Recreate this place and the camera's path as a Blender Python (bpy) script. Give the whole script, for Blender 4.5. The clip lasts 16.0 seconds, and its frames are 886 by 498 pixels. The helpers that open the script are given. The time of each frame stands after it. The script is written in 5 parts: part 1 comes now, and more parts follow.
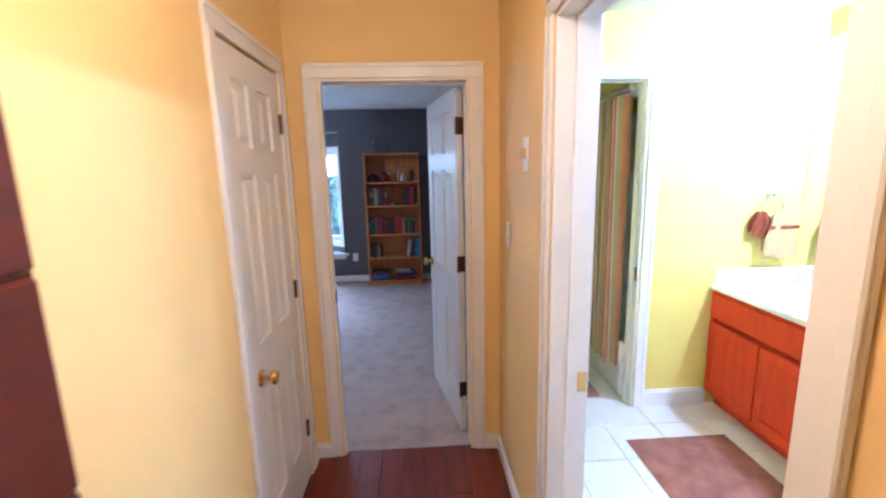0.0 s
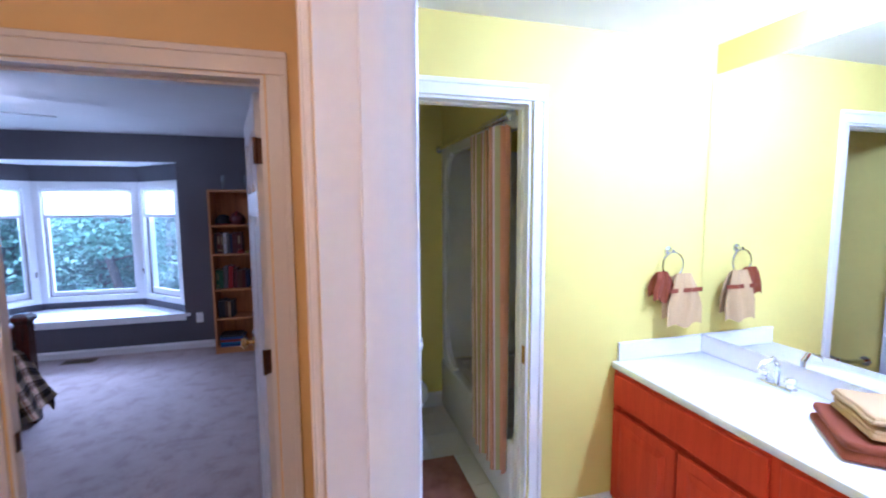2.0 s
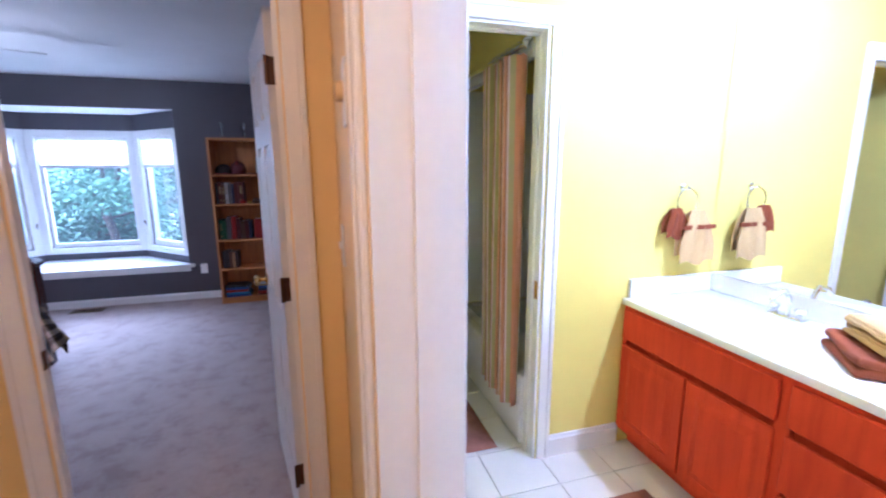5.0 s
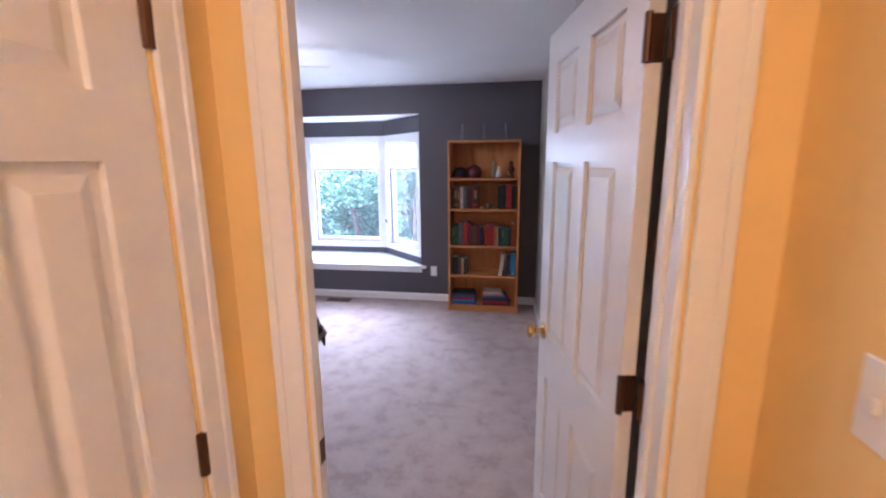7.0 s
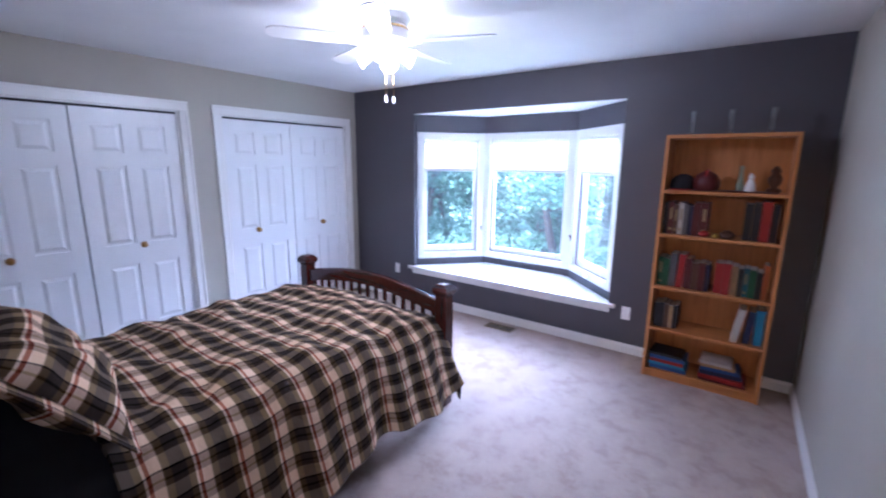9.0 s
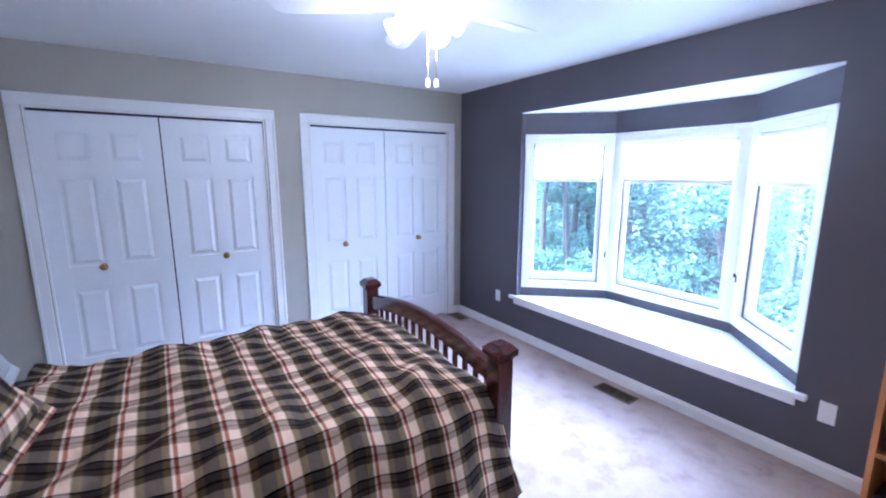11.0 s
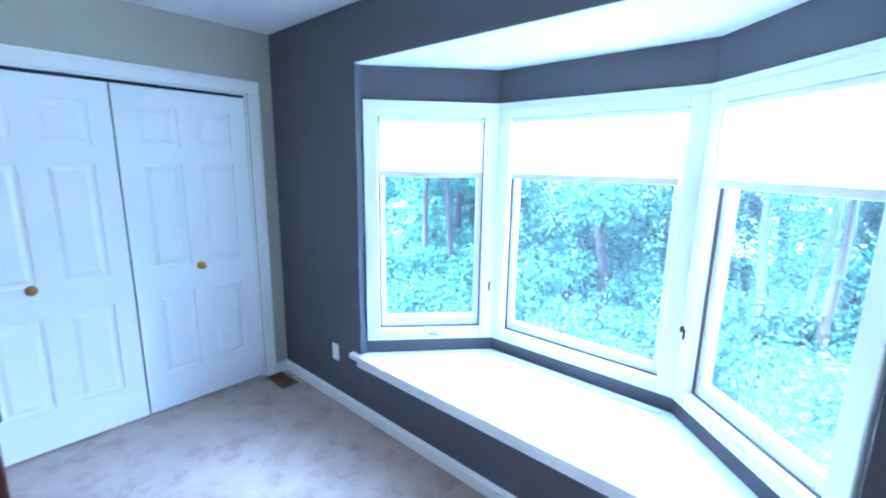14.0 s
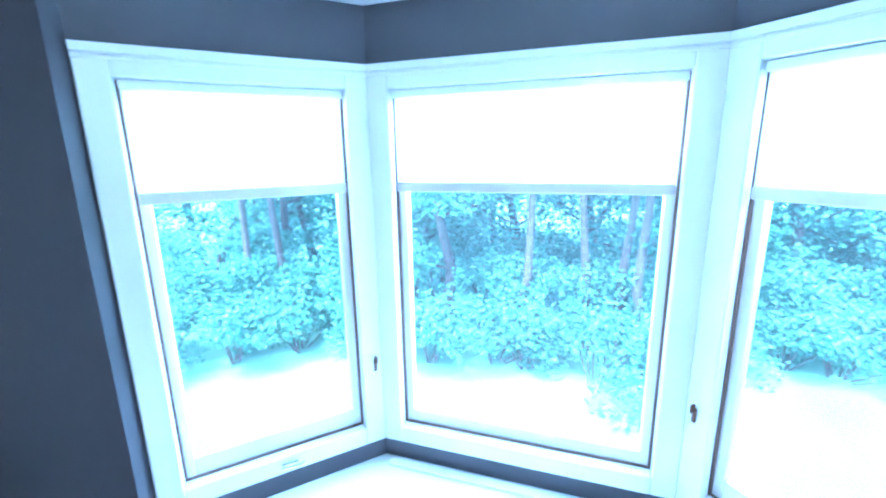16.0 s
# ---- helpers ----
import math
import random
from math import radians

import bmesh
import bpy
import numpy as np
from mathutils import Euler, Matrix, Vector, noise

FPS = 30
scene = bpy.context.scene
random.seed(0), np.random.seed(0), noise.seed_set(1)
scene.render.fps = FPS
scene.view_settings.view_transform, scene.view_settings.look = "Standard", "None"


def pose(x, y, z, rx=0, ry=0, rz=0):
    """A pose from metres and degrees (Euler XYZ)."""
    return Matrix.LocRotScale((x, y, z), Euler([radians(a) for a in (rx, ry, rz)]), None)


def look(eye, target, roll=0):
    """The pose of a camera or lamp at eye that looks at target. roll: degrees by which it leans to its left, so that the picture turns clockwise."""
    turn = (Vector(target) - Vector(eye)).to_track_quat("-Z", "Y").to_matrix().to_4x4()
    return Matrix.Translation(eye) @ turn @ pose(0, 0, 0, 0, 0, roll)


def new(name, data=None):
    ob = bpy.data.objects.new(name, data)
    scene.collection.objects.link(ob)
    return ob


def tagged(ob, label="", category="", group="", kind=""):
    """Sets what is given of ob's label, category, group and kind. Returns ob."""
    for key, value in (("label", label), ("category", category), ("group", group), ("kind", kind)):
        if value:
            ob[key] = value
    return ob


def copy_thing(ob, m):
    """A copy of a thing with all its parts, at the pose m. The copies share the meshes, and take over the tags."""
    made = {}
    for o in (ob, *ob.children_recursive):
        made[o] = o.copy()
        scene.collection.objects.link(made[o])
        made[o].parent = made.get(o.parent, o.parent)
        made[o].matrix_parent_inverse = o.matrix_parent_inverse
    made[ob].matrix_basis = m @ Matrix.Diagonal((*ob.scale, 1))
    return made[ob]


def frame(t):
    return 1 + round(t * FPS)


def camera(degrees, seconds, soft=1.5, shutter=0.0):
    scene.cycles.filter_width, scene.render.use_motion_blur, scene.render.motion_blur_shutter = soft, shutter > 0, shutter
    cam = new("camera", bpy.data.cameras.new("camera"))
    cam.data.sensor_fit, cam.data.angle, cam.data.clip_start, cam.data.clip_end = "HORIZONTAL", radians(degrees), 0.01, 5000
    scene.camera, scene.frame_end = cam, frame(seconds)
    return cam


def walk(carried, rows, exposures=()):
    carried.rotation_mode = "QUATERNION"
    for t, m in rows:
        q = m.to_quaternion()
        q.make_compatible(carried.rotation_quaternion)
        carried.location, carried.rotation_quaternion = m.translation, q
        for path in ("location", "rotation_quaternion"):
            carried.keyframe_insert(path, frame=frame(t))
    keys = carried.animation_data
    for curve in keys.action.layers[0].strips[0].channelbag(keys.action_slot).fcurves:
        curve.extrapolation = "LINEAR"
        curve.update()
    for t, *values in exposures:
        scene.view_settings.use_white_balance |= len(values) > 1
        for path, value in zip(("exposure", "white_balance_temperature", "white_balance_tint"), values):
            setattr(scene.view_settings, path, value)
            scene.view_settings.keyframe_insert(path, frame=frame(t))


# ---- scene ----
cam = camera(91.9, 16.0, 2.0, 0.4)
PATH = [
    (0, (0.64, 0.296, 1.594), (0.742, 2.26, 1.226), -1.4),
    (0.5, (0.758, 0.504, 1.606), (1.049, 2.457, 1.285), -2.2),
    (1, (0.887, 0.724, 1.607), (1.339, 2.644, 1.279), -2.5),
    (1.5, (0.979, 0.923, 1.619), (1.414, 2.86, 1.376), -1.2),
    (2, (1.069, 1.041, 1.623), (1.616, 2.954, 1.426), -0.3),
    (2.5, (1.157, 1.105, 1.569), (1.873, 2.959, 1.352), -1.3),
    (3, (1.20, 1.132, 1.53), (2.029, 2.929, 1.242), -1.4),
    (5.5, (0.872, 1.056, 1.494), (1.163, 2.999, 1.118), 0.1),
    (6, (0.725, 1.204, 1.525), (0.664, 3.171, 1.166), -0.2),
    (6.5, (0.627, 1.462, 1.55), (0.392, 3.423, 1.231), 0.1),
    (7, (0.602, 1.745, 1.58), (0.274, 3.679, 1.192), -0.5),
    (7.5, (0.559, 2.069, 1.56), (0.081, 3.97, 1.158), 0.9),
    (8, (0.577, 2.345, 1.624), (-0.039, 4.196, 1.187), 1.3),
    (8.5, (0.516, 2.609, 1.628), (-0.28, 4.398, 1.221), 1.4),
    (9, (0.459, 2.787, 1.623), (-0.692, 4.373, 1.222), 0.5),
    (9.5, (0.504, 3.021, 1.642), (-0.877, 4.423, 1.284), 0.8),
    (12, (-0.008, 4.207, 1.58), (-1.676, 5.246, 1.207), -0.8),
    (12.5, (-0.157, 4.415, 1.625), (-1.637, 5.709, 1.258), 1.4),
    (13, (-0.355, 4.579, 1.618), (-1.716, 5.995, 1.237), 1.2),
    (13.5, (-0.529, 4.827, 1.618), (-1.855, 6.274, 1.234), 0.7),
    (14, (-0.68, 5.069, 1.596), (-1.981, 6.537, 1.203), 0.9),
    (14.5, (-0.881, 5.306, 1.614), (-2.068, 6.873, 1.244), 0.4),
    (15, (-1.034, 5.561, 1.587), (-2.157, 7.168, 1.192), -1.6),
    (15.5, (-1.26, 5.74, 1.632), (-2.143, 7.482, 1.201), -1.9),
    (16, (-1.441, 5.854, 1.652), (-2.072, 7.698, 1.205), -1.0),
]
walk(cam, [(t, look(eye, target, roll)) for t, eye, target, roll in PATH],
     [(0.0, 3.85, 4250, 11), (0.5, 3.4, 4350, 19), (1.0, 3.2, 4300, 26), (3.2, 3.15, 4200, 26), (5.3, 3.75, 4500, 23), (6.0, 4.25, 4950, 24), (6.8, 4.2, 4950, 24), (7.6, 3.95, 5000, 25), (8.2, 4.0, 4800, 25), (9.5, 4.2, 4550, 22), (12.0, 4.33, 4300, 16), (14.0, 4.3, 3950, 1), (16.0, 4.22, 3750, -4)])

# ---- world and lights ----
world = bpy.data.worlds.new("world")
scene.world = world
world.use_nodes = True
wn = world.node_tree
sky = wn.nodes.new("ShaderNodeTexSky")
sky.sky_type, sky.sun_disc = "NISHITA", False
sky.sun_elevation, sky.sun_rotation = radians(52), radians(200)
sky.air_density, sky.dust_density = 1.0, 3.0
wn.links.new(sky.outputs[0], wn.nodes["Background"].inputs[0])
wn.nodes["Background"].inputs[1].default_value = 0.15
sun = new("sun", bpy.data.lights.new("sun", "SUN"))
sun.data.energy, sun.data.angle, sun.data.color = 2.1, radians(12), (1, 0.96, 0.9)
sun.matrix_world = look((0, 0, 30), (6, 17, 0))


def lamp(name, place, energy, size, colour):
    """A point lamp inside a fixture."""
    ob = new(name, bpy.data.lights.new(name, "POINT"))
    ob.data.energy, ob.data.shadow_soft_size, ob.data.color = energy, size, colour
    ob.location = place
    return ob


lamp("hall_bulb", (0.53, 0.75, 2.20), 1.95, 0.07, (1, 0.60, 0.29))
for k in range(3):
    lamp("vanity_bulb", (2.92, 1.40 + 0.3 * k, 2.36), 3.4, 0.045, (0.82, 0.85, 1.0))
lamp("fan_bulb", (-1.42, 4.78, 2.14), 1.05, 0.08, (1, 0.88, 0.74))


# unseen area lamp added outside the bay to strengthen the sky's daylight
day = new("window_daylight_fill", bpy.data.lights.new("window_daylight_fill", "AREA"))
day.data.shape, day.data.size, day.data.size_y, day.data.energy, day.data.color = "RECTANGLE", 6.0, 2.0, 88, (0.92, 0.97, 1.0)
day.matrix_world = look((-1.1, 10.5, 2.95), (-1.6, 5.0, 0.2))
# hidden area lamps added behind the three blinds to make the cloth glow
for (x, y), (tx, ty), wide, power in (((-1.65, 7.46), (-1.65, 6.0), 0.95, 1.8), ((-2.60, 7.10), (-1.85, 6.3), 0.55, 0.95), ((-0.66, 7.10), (-1.4, 6.3), 0.55, 0.95)):
    bl_light = new("blind_daylight_fill", bpy.data.lights.new("blind_daylight_fill", "AREA"))
    bl_light.data.shape, bl_light.data.size, bl_light.data.size_y, bl_light.data.energy, bl_light.data.color = "RECTANGLE", wide, 0.30, power, (0.90, 0.96, 1.0)
    bl_light.matrix_world = look((x, y, 1.76), (tx, ty, 1.76))


# ---- materials ----
class Nodes:
    """A small builder of node materials."""

    def __init__(self, name):
        self.mat = bpy.data.materials.new(name)
        self.mat.use_nodes = True
        self.tree = self.mat.node_tree
        self.bsdf = self.tree.nodes["Principled BSDF"]

    def add(self, kind, **values):
        n = self.tree.nodes.new(kind)
        for key, value in values.items():
            n.inputs[key.replace("_", " ")].default_value = value
        return n

    def link(self, a, b):
        self.tree.links.new(a, b)

    def coords(self, what="Object"):
        return self.tree.nodes.new("ShaderNodeTexCoord").outputs[what]

    def noise(self, vec, scale, detail=4.0, rough=0.6):
        n = self.add("ShaderNodeTexNoise", Scale=scale, Detail=detail, Roughness=rough)
        self.link(vec, n.inputs["Vector"])
        return n.outputs["Fac"]

    def ramp(self, fac, stops):
        n = self.tree.nodes.new("ShaderNodeValToRGB")
        while len(n.color_ramp.elements) < len(stops):
            n.color_ramp.elements.new(0.5)
        for e, (p, c) in zip(n.color_ramp.elements, stops):
            e.position, e.color = p, (*c, 1)
        self.link(fac, n.inputs[0])
        return n.outputs[0]

    def mix(self, fac, a, b):
        n = self.tree.nodes.new("ShaderNodeMix")
        n.data_type = "RGBA"
        for sock, v in ((n.inputs["Factor"], fac), (n.inputs["A"], a), (n.inputs["B"], b)):
            if isinstance(v, (tuple, float, int)):
                for s in ([sock] if not isinstance(v, tuple) else [n.inputs[6] if sock == n.inputs["A"] else n.inputs[7]]):
                    s.default_value = (*v, 1) if isinstance(v, tuple) else v
            else:
                self.link(v, sock)
        return n

    def math(self, op, a, b=0.0, clamp=False):
        n = self.tree.nodes.new("ShaderNodeMath")
        n.operation, n.use_clamp = op, clamp
        for sock, v in ((n.inputs[0], a), (n.inputs[1], b)):
            if isinstance(v, (float, int)):
                sock.default_value = v
            else:
                self.link(v, sock)
        return n.outputs[0]

    def bump(self, height, strength, distance=0.01):
        n = self.add("ShaderNodeBump", Strength=strength, Distance=distance)
        self.link(height, n.inputs["Height"])
        self.link(n.outputs[0], self.bsdf.inputs["Normal"])


def shade(c, k):
    return tuple(min(1.0, v * k) for v in c)


def plain(name, colour, rough=0.5, metal=0.0, vary=0.06, scale=3.0, grain=60.0, bump=0.05, coat=0.0, per_object=0.0):
    """Paint, metal, plastic, cloth: one colour with a slow and a fine variation."""
    n = Nodes(name)
    c = n.coords()
    slow, fine = n.noise(c, scale), n.noise(c, grain, 6.0)
    col = n.ramp(slow, [(0.3, shade(colour, 1 - vary)), (0.7, shade(colour, 1 + vary))])
    m = n.mix(0.12, col, n.ramp(fine, [(0.3, shade(colour, 0.85)), (0.7, shade(colour, 1.12))]))
    n.link(m.outputs[2], n.bsdf.inputs["Base Color"])
    r = n.math("MULTIPLY_ADD", slow, 0.12)
    r.node.inputs[2].default_value = rough - 0.06
    n.link(r, n.bsdf.inputs["Roughness"])
    n.bsdf.inputs["Metallic"].default_value = metal
    n.bsdf.inputs["Coat Weight"].default_value = coat
    if bump:
        n.bump(fine, bump, 0.004)
    return n.mat


def wall_paint(name, colour, rough=0.6):
    """Rolled wall paint with a fine orange-peel relief."""
    n = Nodes(name)
    c = n.coords()
    slow, peel = n.noise(c, 1.3, 3.0), n.noise(c, 160.0, 3.0)
    n.link(n.ramp(slow, [(0.25, shade(colour, 0.95)), (0.75, shade(colour, 1.05))]), n.bsdf.inputs["Base Color"])
    n.bsdf.inputs["Roughness"].default_value = rough
    n.bump(peel, 0.12, 0.002)
    return n.mat


def wood(name, colour, dark, rough=0.35, along="Z", scale=1.0, coat=0.1):
    """Wood with stretched grain along one axis."""
    n = Nodes(name)
    mp = n.tree.nodes.new("ShaderNodeMapping")
    n.link(n.coords(), mp.inputs["Vector"])
    s = [14 * scale] * 3
    s["XYZ".index(along)] = 1.2 * scale
    mp.inputs["Scale"].default_value = s
    rnd = n.tree.nodes.new("ShaderNodeObjectInfo").outputs["Random"]
    g = n.noise(mp.outputs[0], 2.2, 8.0, 0.65)
    fine = n.noise(mp.outputs[0], 9.0, 4.0)
    col = n.ramp(g, [(0.28, dark), (0.5, colour), (0.75, shade(colour, 1.2))])
    m = n.mix(n.math("MULTIPLY", rnd, 0.25), col, dark)
    m2 = n.mix(n.math("MULTIPLY", fine, 0.2), m.outputs[2], dark)
    n.link(m2.outputs[2], n.bsdf.inputs["Base Color"])
    n.bsdf.inputs["Roughness"].default_value = rough
    n.bsdf.inputs["Coat Weight"].default_value = coat
    n.bump(g, 0.08, 0.003)
    return n.mat


def carpet():
    n = Nodes("carpet_pile")
    c = n.coords()
    big, mid, pile = n.noise(c, 1.6, 3.0), n.noise(c, 7.0, 4.0, 0.7), n.noise(c, 320.0, 2.0)
    foot = n.ramp(mid, [(0.37, (0.35, 0.245, 0.195)), (0.47, (0.445, 0.335, 0.28)), (0.62, (0.50, 0.385, 0.33))])
    m = n.mix(n.math("MULTIPLY", big, 0.35), foot, (0.40, 0.30, 0.25))
    m2 = n.mix(n.math("MULTIPLY", pile, 0.3), m.outputs[2], (0.25, 0.2, 0.18))
    n.link(m2.outputs[2], n.bsdf.inputs["Base Color"])
    n.bsdf.inputs["Roughness"].default_value = 0.95
    n.bsdf.inputs["Sheen Weight"].default_value = 0.25
    n.bump(n.math("ADD", n.math("MULTIPLY", pile, 0.6), mid), 0.45, 0.012)
    return n.mat


def plaid():
    """Woven plaid in metres of the cloth's own UV: cream ground, charcoal bands, olive edges, thin red lines."""
    n = Nodes("plaid_cloth")
    uv = n.coords("UV")
    sep = n.tree.nodes.new("ShaderNodeSeparateXYZ")
    n.link(uv, sep.inputs[0])
    navy, olive, grey, cream, red, white = (0.006, 0.007, 0.012), (0.22, 0.165, 0.05), (0.47, 0.39, 0.345), (0.89, 0.78, 0.66), (0.48, 0.14, 0.045), (0.92, 0.83, 0.73)
    cols = []
    # across the bed: navy and olive bands, a red line on white; along it: cream and grey bands with thin dark lines
    for axis, period, stops in (
            (1, 0.16, [(0.0, navy), (0.22, navy), (0.25, olive), (0.37, olive), (0.39, white), (0.43, white), (0.45, red), (0.51, red), (0.53, white), (0.57, cream), (0.74, cream), (0.78, olive), (0.90, olive), (0.94, navy)]),
            (0, 0.112, [(0.0, cream), (0.38, cream), (0.40, navy), (0.44, navy), (0.46, grey), (0.66, grey), (0.68, olive), (0.73, olive), (0.75, grey), (0.91, grey), (0.94, cream)])):
        f = n.math("FRACT", n.math("DIVIDE", sep.outputs[axis], period))
        cols.append(n.ramp(f, stops))
    m0 = n.mix(0.5, cols[0], cols[1])
    m = n.add("ShaderNodeGamma", Gamma=2.5)
    n.link(m0.outputs[2], m.inputs[0])
    weave = n.noise(uv, 900.0, 2.0)
    soft = n.noise(uv, 6.0, 3.0)
    m2 = n.mix(n.math("MULTIPLY", soft, 0.05), m.outputs[0], (0.1, 0.09, 0.08))
    n.link(m2.outputs[2], n.bsdf.inputs["Base Color"])
    n.bsdf.inputs["Roughness"].default_value = 0.9
    n.bsdf.inputs["Specular IOR Level"].default_value = 0.1
    wrinkle = n.noise(uv, 13.0, 4.0, 0.55)
    n.bump(n.math("ADD", wrinkle, n.math("MULTIPLY", weave, 0.05)), 0.5, 0.03)
    return n.mat


def striped(name, stops, period, axis=0, rough=0.85):
    n = Nodes(name)
    uv = n.coords("UV")
    sep = n.tree.nodes.new("ShaderNodeSeparateXYZ")
    n.link(uv, sep.inputs[0])
    f = n.math("FRACT", n.math("DIVIDE", sep.outputs[axis], period))
    r = n.ramp(f, stops)
    r.node.color_ramp.interpolation = "CONSTANT"
    weave = n.noise(uv, 400.0, 3.0)
    m = n.mix(n.math("MULTIPLY", weave, 0.2), r, (0.12, 0.07, 0.04))
    n.link(m.outputs[2], n.bsdf.inputs["Base Color"])
    n.bsdf.inputs["Roughness"].default_value = rough
    n.bsdf.inputs["Sheen Weight"].default_value = 0.3
    n.bump(weave, 0.2, 0.002)
    return n.mat


def glass(name, tint=(1, 1, 1)):
    n = Nodes(name)
    n.bsdf.inputs["Base Color"].default_value = (*tint, 1)
    n.bsdf.inputs["Transmission Weight"].default_value = 1
    n.bsdf.inputs["Roughness"].default_value = 0.0
    n.bsdf.inputs["IOR"].default_value = 1.45
    return n.mat


def hazed_glass(name, haze):
    """Clear pane with a faint translucent layer that puts in the veiling daylight glare."""
    mat = glass(name)
    tree = mat.node_tree
    out, bsdf = tree.nodes["Material Output"], tree.nodes["Principled BSDF"]
    film, mixed = tree.nodes.new("ShaderNodeBsdfTranslucent"), tree.nodes.new("ShaderNodeMixShader")
    film.inputs[0].default_value = (0.9, 0.95, 0.95, 1)
    mixed.inputs[0].default_value = haze
    tree.links.new(bsdf.outputs[0], mixed.inputs[1])
    tree.links.new(film.outputs[0], mixed.inputs[2])
    tree.links.new(mixed.outputs[0], out.inputs[0])
    return mat


def glow(name, colour, strength):
    n = Nodes(name)
    n.bsdf.inputs["Base Color"].default_value = (0.9, 0.9, 0.88, 1)
    n.bsdf.inputs["Emission Color"].default_value = (*colour, 1)
    n.bsdf.inputs["Emission Strength"].default_value = strength
    return n.mat


def shade_cloth():
    """Light-filtering white blind cloth."""
    n = Nodes("blind_cloth")
    out = n.tree.nodes["Material Output"]
    d, t = n.add("ShaderNodeBsdfDiffuse", Color=(0.85, 0.84, 0.82, 1)), n.add("ShaderNodeBsdfTranslucent", Color=(0.9, 0.9, 0.88, 1))
    m = n.add("ShaderNodeMixShader", Fac=0.62)
    n.link(d.outputs[0], m.inputs[1])
    n.link(t.outputs[0], m.inputs[2])
    n.link(m.outputs[0], out.inputs[0])
    n.tree.nodes.remove(n.bsdf)
    return n.mat


def leaf_mat(name, a, b):
    n = Nodes(name)
    out = n.tree.nodes["Material Output"]
    rnd = n.tree.nodes.new("ShaderNodeNewGeometry").outputs["Random Per Island"]
    col = n.ramp(rnd, [(0.0, a), (0.6, b), (1.0, shade(b, 1.5))])
    n.link(col, n.bsdf.inputs["Base Color"])
    n.bsdf.inputs["Roughness"].default_value = 0.75
    n.bsdf.inputs["Specular IOR Level"].default_value = 0.2
    t = n.tree.nodes.new("ShaderNodeBsdfTranslucent")
    n.link(col, t.inputs[0])
    m = n.add("ShaderNodeMixShader", Fac=0.4)
    n.link(n.bsdf.outputs[0], m.inputs[1])
    n.link(t.outputs[0], m.inputs[2])
    n.link(m.outputs[0], out.inputs[0])
    return n.mat


def ground_mat():
    n = Nodes("lawn")
    c = n.coords()
    big, fine = n.noise(c, 0.25, 4.0), n.noise(c, 14.0, 6.0)
    col = n.ramp(big, [(0.35, (0.10, 0.17, 0.105)), (0.6, (0.14, 0.225, 0.14)), (0.75, (0.19, 0.27, 0.18))])
    m = n.mix(n.math("MULTIPLY", fine, 0.4), col, (0.10, 0.15, 0.07))
    n.link(m.outputs[2], n.bsdf.inputs["Base Color"])
    n.bsdf.inputs["Roughness"].default_value = 0.9
    n.bump(fine, 0.6, 0.05)
    return n.mat


HALL_PAINT = wall_paint("hall_paint", (0.81, 0.58, 0.21))
BATH_PAINT = wall_paint("bath_paint", (0.77, 0.655, 0.15))
GREIGE = wall_paint("greige_paint", (0.41, 0.375, 0.31))
SLATE = wall_paint("slate_paint", (0.084, 0.077, 0.089), 0.5)
CEILING = wall_paint("ceiling_paint", (0.78, 0.77, 0.76), 0.8)
TRIM = plain("trim_paint", (0.80, 0.78, 0.75), 0.32, vary=0.02, bump=0.02, coat=0.15)
DOOR_PAINT = plain("door_paint", (0.78, 0.75, 0.71), 0.36, vary=0.03, scale=2.0, bump=0.03, coat=0.1)
CLOSET_PAINT = plain("closet_paint", (0.80, 0.79, 0.79), 0.38, vary=0.02, scale=2.0, bump=0.02, coat=0.1)
CARPET = carpet()
PLAID = plaid()
BRASS = plain("brass", (0.78, 0.52, 0.18), 0.22, 1.0, bump=0.0)
BRONZE = plain("dark_bronze", (0.10, 0.045, 0.02), 0.42, 0.7, bump=0.02)
CHROME = plain("chrome", (0.75, 0.76, 0.78), 0.12, 1.0, bump=0.0)
CHERRY = wood("cherry_wood", (0.075, 0.014, 0.008), (0.028, 0.006, 0.004), 0.25, "X", 1.0, 0.4)
CHERRY_UP = wood("cherry_wood_upright", (0.075, 0.014, 0.008), (0.028, 0.006, 0.004), 0.25, "Z", 1.0, 0.4)
BIRCH = wood("birch_veneer", (0.56, 0.235, 0.062), (0.40, 0.15, 0.036), 0.5, "Z", 1.0, 0.05)
BIRCH_X = wood("birch_veneer_level", (0.56, 0.235, 0.062), (0.40, 0.15, 0.036), 0.5, "X", 1.0, 0.05)
VANITY = wood("vanity_wood", (0.60, 0.060, 0.002), (0.46, 0.036, 0.002), 0.5, "Z", 0.8, 0.0)
VANITY.node_tree.nodes["Principled BSDF"].inputs["Specular IOR Level"].default_value = 0.15
RED_OAK = wood("red_plank", (0.17, 0.028, 0.010), (0.08, 0.012, 0.005), 0.3, "Y", 0.8, 0.2)
CABINET = wood("dark_red_wood", (0.085, 0.011, 0.004), (0.04, 0.005, 0.002), 0.4, "Y", 0.8, 0.1)
WHITE = plain("white_plastic", (0.82, 0.81, 0.79), 0.4, vary=0.01, bump=0.0)
PORCELAIN = plain("porcelain", (0.84, 0.83, 0.80), 0.08, vary=0.01, bump=0.0, coat=0.3)
ACRYLIC = plain("tub_acrylic", (0.78, 0.76, 0.77), 0.2, vary=0.02, bump=0.0)
